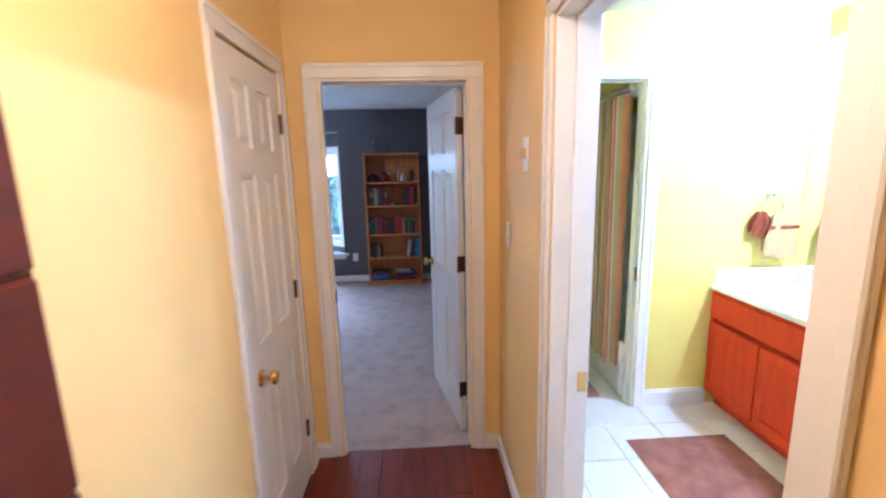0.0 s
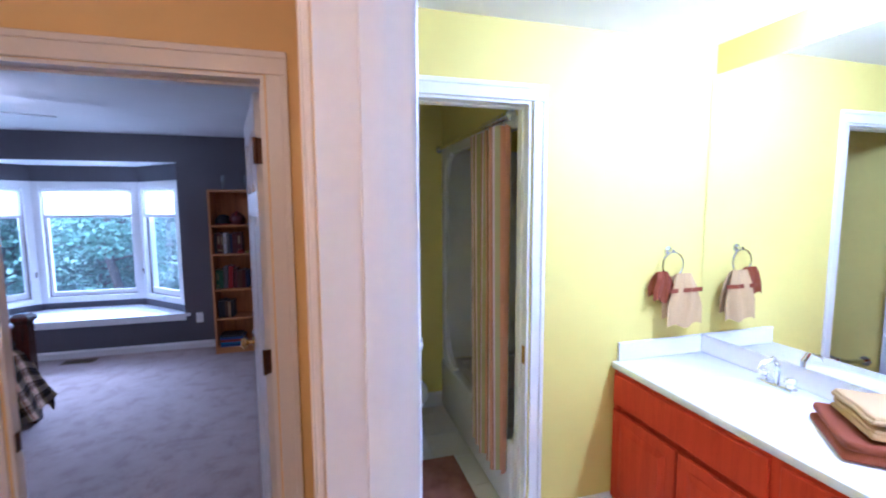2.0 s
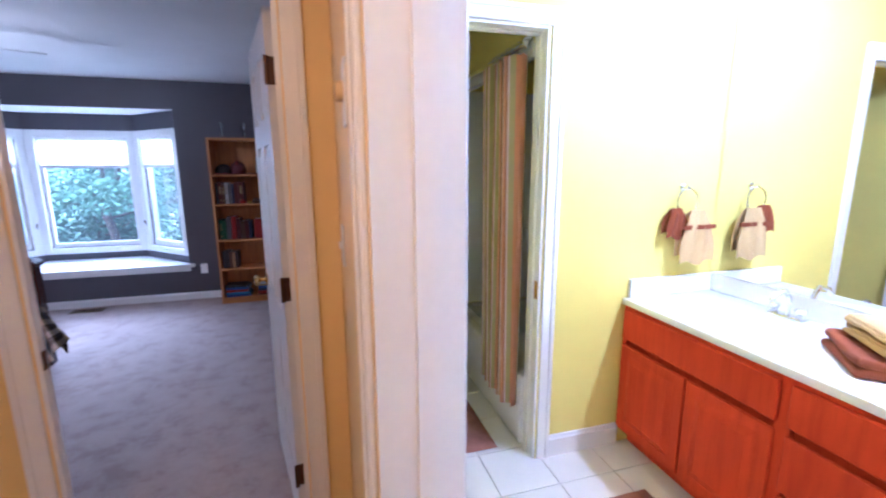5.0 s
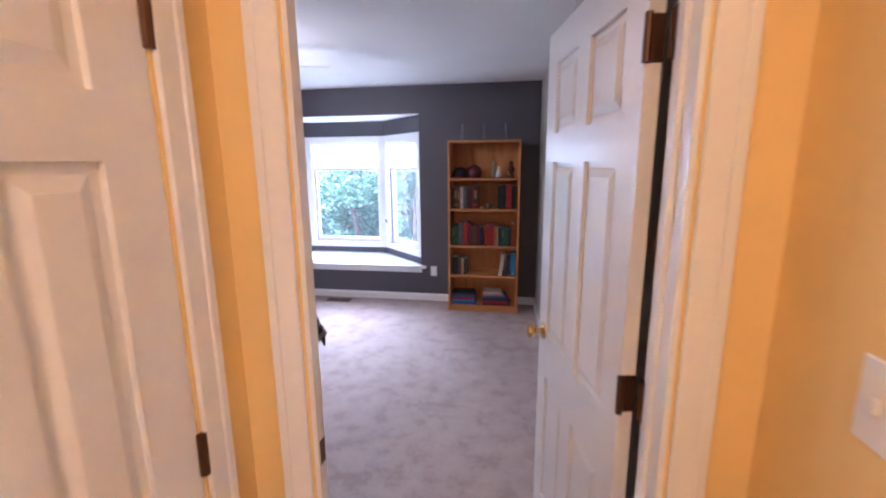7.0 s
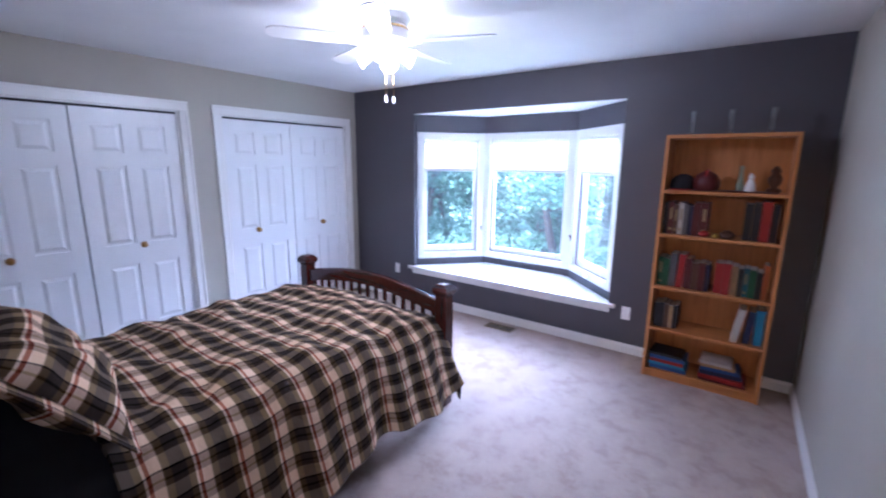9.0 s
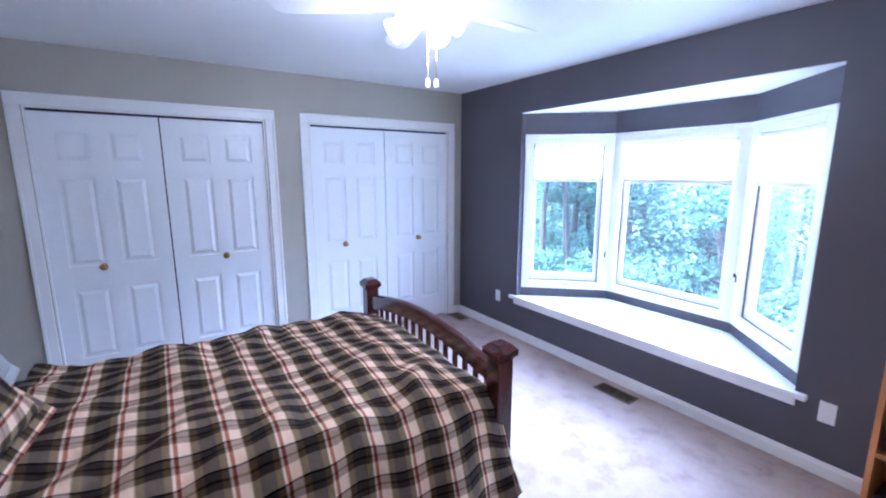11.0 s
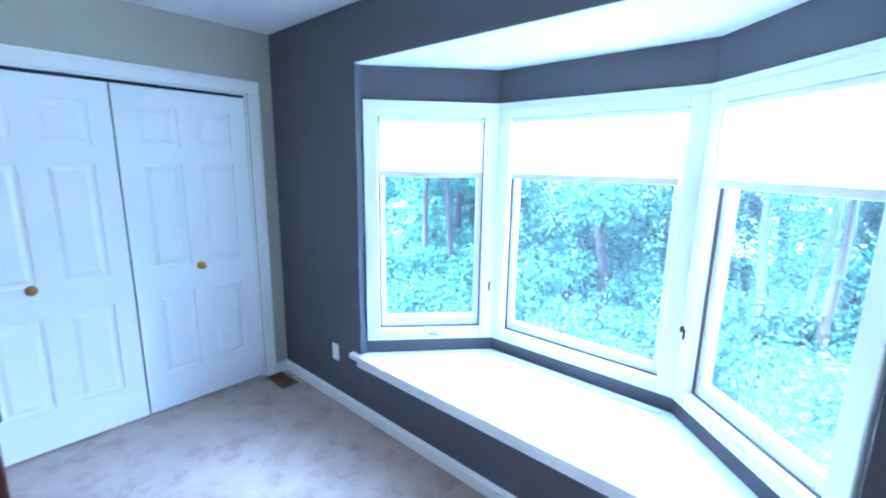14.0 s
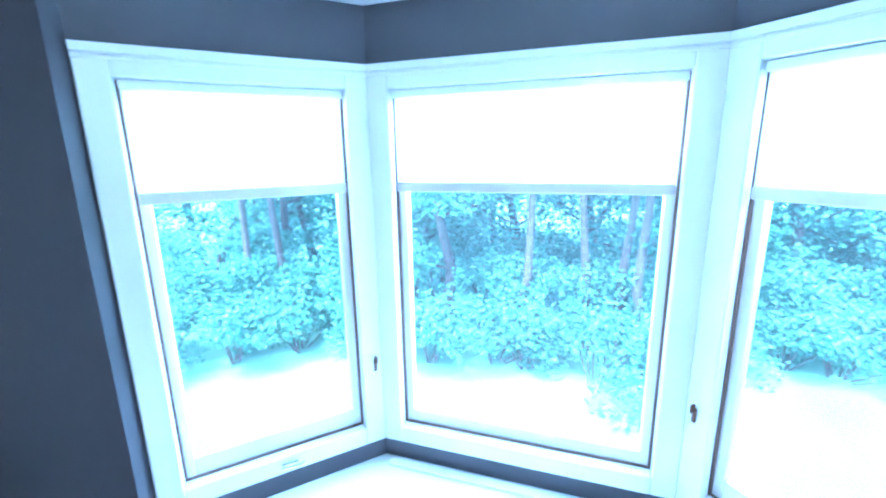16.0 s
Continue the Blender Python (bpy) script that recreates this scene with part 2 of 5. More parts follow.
SOLID_TOP = plain("cultured_marble", (0.84, 0.83, 0.80), 0.15, vary=0.03, scale=1.5, bump=0.0)
TILE = plain("floor_tile", (0.72, 0.68, 0.60), 0.3, vary=0.05, bump=0.03)
GROUT = plain("grout", (0.62, 0.58, 0.51), 0.9)
RUG = plain("bath_rug", (0.28, 0.115, 0.075), 0.95, vary=0.35, scale=9.0, grain=200.0, bump=0.8)
BROWN_TOWEL = plain("brown_towel", (0.22, 0.05, 0.01), 0.95, vary=0.15, grain=250.0, bump=0.7)
CREAM_TOWEL = plain("cream_towel", (0.55, 0.37, 0.15), 0.95, vary=0.06, grain=250.0, bump=0.7)
RED_WAX = plain("red_wax", (0.62, 0.02, 0.015), 0.4, vary=0.08, bump=0.02)
OLD_WOOD = wood("turned_wood", (0.22, 0.11, 0.04), (0.10, 0.045, 0.015), 0.55, "Z", 1.5, 0.0)
DARK_CLOTH = plain("dark_cloth", (0.02, 0.02, 0.026), 0.9, vary=0.2, grain=200.0, bump=0.3)
GILT = wood("gilt_frame", (0.60, 0.23, 0.04), (0.34, 0.11, 0.018), 0.35, "Z", 1.0, 0.2)
LEAD = plain("lead_came", (0.04, 0.035, 0.03), 0.5, 0.4)
MIRROR = plain("mirror_silver", (0.92, 0.93, 0.93), 0.02, 1.0, vary=0.0, bump=0.0)
GLASS = hazed_glass("window_glass", 0.010)
CLEAR = glass("clear_glass", (0.93, 0.96, 1.0))
CLEAR.node_tree.nodes["Principled BSDF"].inputs["Transmission Weight"].default_value = 0.93
CLEAR.node_tree.nodes["Principled BSDF"].inputs["Roughness"].default_value = 0.03
OLD_BRASS = plain("antique_brass", (0.36, 0.20, 0.06), 0.28, 1.0, bump=0.0)
BLIND = shade_cloth()
FROST = glow("lit_frosted_glass", (1, 0.90, 0.80), 1.5)
HALL_GLOW = glow("lit_hall_glass", (1, 0.75, 0.42), 1.0)
VANITY_GLOW = glow("lit_vanity_globe", (0.92, 0.95, 1.0), 2.0)
VENT_BROWN = plain("bronze_register", (0.17, 0.11, 0.05), 0.45, 0.5)
BLACK = plain("shadow_black", (0.012, 0.012, 0.012), 0.8)
BARK = plain("bark", (0.035, 0.026, 0.020), 0.95, vary=0.3, scale=6.0, grain=40.0, bump=0.8)
LEAVES = leaf_mat("maple_leaves", (0.04, 0.078, 0.05), (0.09, 0.165, 0.115))
BUSH_LEAVES = leaf_mat("shrub_leaves", (0.045, 0.09, 0.058), (0.10, 0.17, 0.12))
LAWN = ground_mat()
GRAVEL = plain("pale_path", (0.42, 0.39, 0.34), 0.9, vary=0.1, grain=30.0, bump=0.5)
CURTAIN = striped("striped_curtain", [(0.0, (0.56, 0.24, 0.11)), (0.20, (0.38, 0.33, 0.12)), (0.34, (0.66, 0.48, 0.36)), (0.42, (0.22, 0.11, 0.05)), (0.5, (0.60, 0.25, 0.11)), (0.72, (0.42, 0.36, 0.14)), (0.86, (0.62, 0.46, 0.42)), (0.92, (0.34, 0.14, 0.07))], 0.13, rough=0.5)
TICKING = striped("ticking_stripe", [(0.0, (0.62, 0.60, 0.56)), (0.5, (0.08, 0.08, 0.10))], 0.022)


def tint(name, colour, rough=0.5):
    found = bpy.data.materials.get(name)
    return found or plain(name, colour, rough, vary=0.1, scale=8.0, bump=0.05)


# ---- mesh tools ----
def mesh_of(name, bm, material):
    me = bpy.data.meshes.new(name)
    bm.to_mesh(me)
    bm.free()
    for m in (material if isinstance(material, (list, tuple)) else [material]):
        me.materials.append(m)
    return me


def smooth(me, angle=35):
    for p in me.polygons:
        p.use_smooth = True
    me.set_sharp_from_angle(angle=radians(angle))
    return me


def part(name, bm, material, parent, label="", round_it=True):
    me = mesh_of(name, bm, material)
    if round_it:
        smooth(me)
    ob = new(name, me)
    ob.parent = parent
    return tagged(ob, label)


def thing(name, m, label, category, group="", kind=""):
    ob = new(name)
    ob.empty_display_size = 0.1
    ob.matrix_world = m
    return tagged(ob, label, category, group, kind)


def solid(name, bm, material, label="", category="", kind="", group="", round_it=False):
    if name.startswith("wall_"):
        for v in bm.verts:  # walls stand on the subfloor
            if abs(v.co.z) < 1e-6:
                v.co.z = -0.06
    me = mesh_of(name, bm, material)
    if round_it:
        smooth(me)
    return tagged(new(name, me), label, category, group, kind)


def add_box(bm, x0, y0, z0, x1, y1, z1, bevel=0.0, m=None, segments=1, index=0):
    lo, hi = Vector((min(x0, x1), min(y0, y1), min(z0, z1))), Vector((max(x0, x1), max(y0, y1), max(z0, z1)))
    made = bmesh.ops.create_cube(bm, size=1.0)
    vs = made["verts"]
    for v in vs:
        v.co = Vector(((lo.x + hi.x) / 2 + v.co.x * (hi.x - lo.x), (lo.y + hi.y) / 2 + v.co.y * (hi.y - lo.y), (lo.z + hi.z) / 2 + v.co.z * (hi.z - lo.z)))
    fs = {f for v in vs for f in v.link_faces}
    for f in fs:
        f.material_index = index
    if bevel:
        es = {e for v in vs for e in v.link_edges}
        out = bmesh.ops.bevel(bm, geom=list(es), offset=bevel, segments=segments, profile=0.5, affect="EDGES")
        vs = list({v for f in out["faces"] for v in f.verts} | {v for v in vs if v.is_valid})
    if m is not None:
        bmesh.ops.transform(bm, matrix=m, verts=[v for v in vs if v.is_valid])
    return bm


def box(*a, **k):
    return add_box(bmesh.new(), *a, **k)


def boxes(*rows, bevel=0.0):
    bm = bmesh.new()
    for r in rows:
        add_box(bm, *r, bevel=bevel)
    return bm


def prism(points, z0, z1, bevel=0.0):
    bm = bmesh.new()
    low = [bm.verts.new((x, y, z0)) for x, y in points]
    f = bm.faces.new(low)
    out = bmesh.ops.extrude_face_region(bm, geom=[f])
    for v in out["geom"]:
        if isinstance(v, bmesh.types.BMVert):
            v.co.z = z1
    bmesh.ops.recalc_face_normals(bm, faces=bm.faces[:])
    if bevel:
        bmesh.ops.bevel(bm, geom=bm.edges[:], offset=bevel, segments=2, profile=0.5, affect="EDGES")
    return bm


def lathe(profile, steps=24, bm=None, m=None):
    """A turned body from (radius, height) pairs, bottom to top."""
    bm = bm or bmesh.new()
    rings = []
    made = []
    for r, z in profile:
        ring = [bm.verts.new((r * math.cos(2 * math.pi * i / steps), r * math.sin(2 * math.pi * i / steps), z)) for i in range(steps)]
        rings.append(ring)
        made += ring
    for a, b in zip(rings, rings[1:]):
        for i in range(steps):
            bm.faces.new((a[i], a[(i + 1) % steps], b[(i + 1) % steps], b[i]))
    bm.faces.new(rings[0][::-1])
    bm.faces.new(rings[-1])
    if m is not None:
        bmesh.ops.transform(bm, matrix=m, verts=made)
    return bm


def rod(a, b, r0, r1=None, steps=10, bm=None):
    """A round bar from a to b."""
    bm = bm or bmesh.new()
    a, b = Vector(a), Vector(b)
    r1 = r0 if r1 is None else r1
    m = Matrix.Translation(a) @ (b - a).to_track_quat("Z", "Y").to_matrix().to_4x4()
    return lathe([(r0, 0), (r1, (b - a).length)], steps, bm, m)


def bent(points, r, steps=8, bm=None):
    """One tube swept through several points, closed when the ends meet."""
    bm = bm or bmesh.new()
    pts = [Vector(p) for p in points]
    loop = (pts[0] - pts[-1]).length < 1e-5
    if loop:
        pts = pts[:-1]
    n = len(pts)
    side, rings = None, []
    for i, p in enumerate(pts):
        a = pts[i - 1] if i or loop else p
        b = pts[(i + 1) % n] if i < n - 1 or loop else p
        ahead = (b - a).normalized()
        if side is None:
            side = ahead.orthogonal()
        side = (side - ahead * side.dot(ahead)).normalized()
        up = ahead.cross(side)
        rings.append([bm.verts.new(p + (side * math.cos(q) + up * math.sin(q)) * r) for q in (2 * math.pi * k / steps for k in range(steps))])
    for a, b in list(zip(rings, rings[1:])) + ([(rings[-1], rings[0])] if loop else []):
        for k in range(steps):
            bm.faces.new((a[k], a[(k + 1) % steps], b[(k + 1) % steps], b[k]))
    if not loop:
        bm.faces.new(rings[0][::-1])
        bm.faces.new(rings[-1])
    return bm


def sheet(nu, nv, at, uv_at, thick=0.0):
    """A grid of nu x nv points given by at(u, v), with UVs in metres."""
    bm = bmesh.new()
    grid = [[bm.verts.new(at(i / (nu - 1), j / (nv - 1))) for j in range(nv)] for i in range(nu)]
    layer = bm.loops.layers.uv.new("UVMap")
    for i in range(nu - 1):
        for j in range(nv - 1):
            f = bm.faces.new((grid[i][j], grid[i + 1][j], grid[i + 1][j + 1], grid[i][j + 1]))
            for loop, (a, b) in zip(f.loops, ((i, j), (i + 1, j), (i + 1, j + 1), (i, j + 1))):
                loop[layer].uv = uv_at(a / (nu - 1), b / (nv - 1))
    if thick:
        bmesh.ops.recalc_face_normals(bm, faces=bm.faces[:])
        bmesh.ops.solidify(bm, geom=bm.faces[:], thickness=thick)
    return bm


EYE4 = Matrix.Identity(4)
H = 2.44
FZ = -0.035  # top of the hall and bedroom floors

# ---- hall and landing ----
floor_hall = solid("floor_hall", box(-0.115, -1.6, -0.16, 1.125, 2.60, FZ - 0.012), BLACK, kind="structure", category="floor", label="dark subfloor under red plank flooring in the hall")
solid("ceiling_hall", box(-0.115, -1.6, H, 1.125, 2.63, H + 0.12), CEILING, "plain white painted hall ceiling", "ceiling", "structure")
solid("wall_hall_left", boxes((-0.115, -1.6, 0, 0.0, 1.80, H), (-0.115, 1.80, 2.045, 0.0, 2.41, H), (-0.115, 2.41, 0, 0.0, 2.565, H)), HALL_PAINT, "cream yellow painted hall wall", "wall", "structure")
# Unseen black box added behind the closed door to keep light out.
solid("closet_hall_back", boxes((-0.60, 1.70, 0, -0.55, 2.62, H), (-0.55, 1.70, 0, -0.116, 1.74, H), (-0.55, 2.58, 0, -0.116, 2.62, H), (-0.60, 1.70, H, -0.116, 2.62, H + 0.04), (-0.60, 1.70, -0.05, -0.116, 2.62, 0)), BLACK, "unseen black shell blocking stray light behind the hall closet door", "wall", "structure")
solid("wall_hall_end", boxes((-0.115, 2.565, 0, 0.155, 2.60, H), (-0.115, 2.60, 2.045, 0.155, 2.63, H), (0.91, 2.565, 0, 1.065, 2.63, H), (0.155, 2.565, 2.045, 0.91, 2.63, H)), HALL_PAINT, "warm yellow painted wall around the bedroom doorway", "wall", "structure")
solid("wall_hall_right", boxes((1.065, -1.6, 0, 1.125, 0.715, H), (1.065, 0.715, 2.045, 1.125, 1.66, H), (1.065, 1.66, 0, 1.125, 2.63, H)), HALL_PAINT, "cream yellow painted hall wall beside the bathroom doorway", "wall", "structure")
solid("wall_bath_hall_side", boxes((1.125, -0.4, 0, 1.20, 0.715, H), (1.125, 0.715, 2.045, 1.20, 1.66, H), (1.125, 1.66, 0, 1.20, 2.85, H)), BATH_PAINT, "yellow painted bathroom wall around the doorway", "wall", "structure")
solid("wall_hall_back", box(-0.115, -1.72, 0, 1.125, -1.6, H), HALL_PAINT, "plain yellow wall closing the hall", "wall", "structure")


def door_leaf(name, m, w, h, t, material, label, columns=None, category="door", group="", knob=None, knob_mat=None, hinges=(), hinge_side=1, fold=False):
    """A six-panel leaf: local x across, y through, z up; front face at y = 0, back at y = t."""
    root = thing(name, m, label, category, group)
    cols = columns or ((0.105, w / 2 - 0.05), (w / 2 + 0.05, w - 0.105))
    k = h / 2.03
    rows = ((0.24 * k, 0.77 * k), (0.945 * k, 1.59 * k), (1.69 * k, 1.92 * k))
    bm = bmesh.new()
    xs = [0, cols[0][0], cols[0][1], cols[1][0], cols[1][1], w]
    for a, b in ((0, 1), (2, 3), (4, 5)):
        add_box(bm, xs[a], 0, 0, xs[b], t, h)
    zs = [0, *[z for r in rows for z in r], h]
    for a, b in cols:
        for i in range(0, 8, 2):
            add_box(bm, a, 0, zs[i], b, t, zs[i + 1])
    part("leaf", bm, material, root, round_it=False)
    for a, b in cols:
        for z0, z1 in rows:
            pm = bmesh.new()
            add_box(pm, a, 0.012, z0, b, t - 0.012, z1)
            for y0, y1 in ((0.012, 0.002), (t - 0.012, t - 0.002)):
                o = [pm.verts.new((x, y0, z)) for x, z in ((a + 0.018, z0 + 0.018), (b - 0.018, z0 + 0.018), (b - 0.018, z1 - 0.018), (a + 0.018, z1 - 0.018))]
                q = [pm.verts.new((x, y1, z)) for x, z in ((a + 0.042, z0 + 0.042), (b - 0.042, z0 + 0.042), (b - 0.042, z1 - 0.042), (a + 0.042, z1 - 0.042))]
                pm.faces.new(q)
                for i in range(4):
                    pm.faces.new((o[i], o[(i + 1) % 4], q[(i + 1) % 4], q[i]))
            bmesh.ops.recalc_face_normals(pm, faces=pm.faces[:])
            part("panel", pm, material, root, round_it=False)
    if knob:
        for side in ((-1,) if fold else (-1, 1)):
            y = 0 if side < 0 else t
            spin = Matrix.Translation((knob[0], y, knob[1])) @ Matrix.Rotation(radians(90 if side < 0 else -90), 4, "X")
            prof = [(0.033, 0), (0.033, 0.004), (0.026, 0.009), (0.011, 0.012), (0.010, 0.03), (0.016, 0.036), (0.026, 0.043), (0.029, 0.053), (0.025, 0.063), (0.010, 0.068)]
            if fold:
                prof = [(0.027, 0), (0.027, 0.003), (0.011, 0.006), (0.010, 0.014), (0.017, 0.018), (0.0225, 0.026), (0.020, 0.035), (0.008, 0.039)]
            part("knob", lathe(prof, 20, m=spin), knob_mat or (OLD_BRASS if fold else BRASS), root, "round brass knob")
    for z in hinges:
        x = w if hinge_side > 0 else 0
        hm = bmesh.new()
        rod((x + 0.004 * hinge_side, -0.004, z - 0.045), (x + 0.004 * hinge_side, -0.006, z + 0.045), 0.010, bm=hm)
        add_box(hm, x - 0.003, -0.006, z - 0.045, x + 0.003, t - 0.004, z + 0.045)
        part("hinge", hm, BRONZE, root, "dark bronze butt hinge")
    return root


def casing(name, m, w, h, label, jamb=0.0, width=0.072, left_jamb=0.0):
    """Moulded door trim round an opening w x h: local x across from 0 to w, front towards -y; the jamb lines the wall, jamb deep."""
    root = thing(name, m, label, "door frame", kind="structure")

    def strip(x0, z0, x1, z1, across):
        bm = boxes((x0, -0.012, z0, x1, 0, z1), bevel=0.003)
        if across == "x":
            add_box(bm, x0, -0.018, z1 - 0.022, x1, -0.011, z1, bevel=0.003)
        else:
            outer = x0 if x0 < 0 else x1 - 0.022
            add_box(bm, outer, -0.018, z0, outer + 0.022, -0.011, z1 , bevel=0.003)
        return bm
    part("side_trim", strip(-width, FZ, -0.005, h, "z"), TRIM, root, round_it=False)
    part("side_trim", strip(w + 0.005, FZ, w + width, h, "z"), TRIM, root, round_it=False)
    part("head_trim", strip(-width, h + 0.0005, w + width, h + width, "x"), TRIM, root, round_it=False)
    if jamb:
        part("jamb", boxes((-0.008, 0.001, FZ, 0.012, left_jamb or jamb, h - 0.012), (w - 0.012, 0.001, FZ, w + 0.008, jamb, h - 0.012), (-0.008, 0.001, h - 0.012, w + 0.008, jamb, h + 0.008),
                           *([] if left_jamb else [(0.012, jamb * 0.45, FZ, 0.022, jamb * 0.72, h - 0.022)]), (w - 0.022, jamb * 0.45, FZ, w - 0.012, jamb * 0.72, h - 0.022), (0.012, jamb * 0.45, h - 0.022, w - 0.012, jamb * 0.72, h - 0.012)), TRIM, root, round_it=False)
    return root


def baseboard(name, a, b, inward, height=0.085, material=None):
    """A skirting board from a to b along a wall; inward is the unit vector into the room."""
    foot = 0 if "bath" in name or "toilet" in name else FZ
    a, b, n = Vector((*a, foot)), Vector((*b, foot)), Vector((*inward, 0))
    bm = bmesh.new()
    prof = [(0, 0), (0.014, 0), (0.014, height - 0.022), (0.009, height - 0.014), (0.006, height - 0.004), (0, height)]
    ends = []
    for p in (a, b):
        ends.append([bm.verts.new(p + n * (d + 0.0005) + Vector((0, 0, z))) for d, z in prof])
    for i in range(len(prof)):
        j = (i + 1) % len(prof)
        bm.faces.new((ends[0][i], ends[0][j], ends[1][j], ends[1][i]))
    bm.faces.new(ends[0])
    bm.faces.new(ends[1][::-1])
    bmesh.ops.recalc_face_normals(bm, faces=bm.faces[:])
    return solid(name, bm, material or TRIM, "white painted wooden baseboard along the wall", "baseboard", "structure")


def outlet(m, label):
    root = thing("outlet", m, label, "outlet", "wall outlets")
    part("cover_plate", box(-0.037, -0.006, -0.059, 0.037, -0.0005, 0.059, bevel=0.003), WHITE, root)
    for z in (-0.022, 0.022):
        part("socket", boxes((-0.016, -0.0075, z - 0.014, 0.016, -0.006, z + 0.014), (-0.008, -0.008, z - 0.005, -0.006, -0.0075, z + 0.005), (0.006, -0.008, z - 0.005, 0.008, -0.0075, z + 0.005)), WHITE, root)
    return root


# hall closet door in the left wall, its frame, and the bedroom doorway
casing("door_frame_closet", pose(0, 1.80, 0, 0, 0, 90), 0.61, 2.045, "white moulded trim round the hall closet door", 0.0)
door_leaf("hall_closet_door", pose(-0.002, 1.803, FZ + 0.008, 0, 0, 90), 0.604, 2.062, 0.035, DOOR_PAINT, "closed white six-panel hall closet door with brass knob", knob=(0.085, 0.835), hinges=(0.28, 1.047, 1.842), hinge_side=1)
casing("door_frame_bedroom", pose(0.155, 2.565, 0), 0.755, 2.045, "white moulded trim and jamb of the bedroom doorway", 0.13, left_jamb=0.036)
casing("door_frame_bedroom_inside", pose(0.91, 2.695, 0, 0, 0, 180), 0.875, 2.045, "white moulded trim on the bedroom side of the doorway", 0.0, 0.032)
door_leaf("bedroom_door", pose(0.889, 2.735, FZ + 0.012, 0, 0, 180 - 79), 0.745, 2.052, 0.035, DOOR_PAINT, "white six-panel bedroom door standing open into the room", knob=(0.68, 0.952), hinges=(), category="door")
for z in (0.255, 1.045, 1.825):
    hm = boxes((-0.0025, -0.050, z - 0.046, 0.0015, 0.0, z + 0.046))
    rod((0, 0.004, z - 0.047), (0, 0.004, z + 0.047), 0.007, bm=hm)
    ob = part("hinge", hm, BRONZE, bpy.data.objects["door_frame_bedroom"], "dark bronze butt hinge")
    ob.location = (0.755 - 0.014, 0.135, 0)
for z in (0.278, 1.068, 1.848):
    hm = box(-0.004, -0.002, z - 0.046, 0.0, 0.037, z + 0.046)
    rod((-0.008, 0.037, z - 0.047), (-0.008, 0.037, z + 0.047), 0.008, bm=hm)
    part("hinge", hm, BRONZE, bpy.data.objects["bedroom_door"], "dark bronze butt hinge")
part("strike_plate", box(0.0115, 0.008, 0.89, 0.014, 0.030, 0.95), BRONZE, bpy.data.objects["door_frame_bedroom"], "dark bronze strike plate")
baseboard("baseboard_hall_left", (0.0, 0.97), (0.0, 1.725), (1, 0))
baseboard("baseboard_hall_left_end", (0.0, 2.485), (0.0, 2.55), (1, 0))
baseboard("baseboard_hall_end_left", (0.0, 2.565), (0.08, 2.565), (0, -1))
baseboard("baseboard_hall_end_right", (0.985, 2.565), (1.05, 2.565), (0, -1))
baseboard("baseboard_hall_right", (1.065, 1.735), (1.065, 2.565), (-1, 0))

# bathroom doorway
casing("door_frame_bathroom", pose(1.065, 1.66, 0, 0, 0, -90), 0.945, 2.045, "white moulded trim and jamb of the bathroom doorway", 0.135, 0.06)
casing("door_frame_bathroom_inside", pose(1.20, 0.715, 0, 0, 0, 90), 0.945, 2.045, "white moulded trim inside the bathroom doorway", 0.0, 0.068)
part("strike_plate", box(0.0115, 0.10, 0.82, 0.016, 0.132, 0.89), BRASS, bpy.data.objects["door_frame_bathroom"], "brass strike plate")
door_leaf("bathroom_door", pose(1.225, 0.70, 0.012, 0, 0, -6), 0.90, 2.02, 0.035, DOOR_PAINT, "white six-panel bathroom door standing open", knob=(0.835, 0.92))

sw = thing("wall_dimmer", pose(1.065, 1.99, 1.642, 0, 0, -90), "white wall dimmer plate with a round ivory dial", "dimmer")
part("cover_plate", box(-0.036, -0.006, -0.065, 0.036, -0.0005, 0.065, bevel=0.003), WHITE, sw)
part("dial", lathe([(0.020, 0), (0.020, 0.012), (0.017, 0.016)], 20, m=pose(0, -0.006, 0.004, 90)), tint("ivory_dial", (0.60, 0.42, 0.18)), sw, "round ivory dial")
sw2 = thing("light_switch", pose(1.065, 2.32, 1.275, 0, 0, -90), "white single light switch plate on the yellow wall", "light switch")
part("cover_plate", box(-0.036, -0.006, -0.059, 0.036, -0.0005, 0.059, bevel=0.003), WHITE, sw2)
part("toggle", box(-0.005, -0.015, -0.011, 0.005, -0.006, 0.011, bevel=0.002), WHITE, sw2)

# hall ceiling lamp and the dark red cabinet on the landing
hl = thing("hall_ceiling_light", pose(0.53, 0.75, H), "lit frosted dome light on the hall ceiling", "ceiling light")
part("base", lathe([(0.15, -0.03), (0.155, -0.015), (0.15, -0.0005)], 28), BRASS, hl)
part("dome", lathe([(0.03, -0.125), (0.08, -0.112), (0.12, -0.08), (0.14, -0.04), (0.14, -0.03)], 28), HALL_GLOW, hl).visible_shadow = False
cab = thing("tall_cabinet", pose(0.001, 0.30, FZ), "tall shallow dark red wooden cabinet against the hall wall", "cabinet")
part("body", box(0, -0.10, 0.0, 0.050, 0.665, 1.87, bevel=0.004), CABINET, cab)
for i in range(5):
    z0 = 0.03 + i * 0.366
    f = part("door", box(0.0505, -0.09, z0, 0.066, 0.655, z0 + 0.358, bevel=0.007), CABINET, cab)
    part("pull", bent([(0.066, 0.02, z0 + 0.18), (0.09, 0.03, z0 + 0.18), (0.09, 0.13, z0 + 0.18), (0.066, 0.14, z0 + 0.18)], 0.005), BRONZE, f)

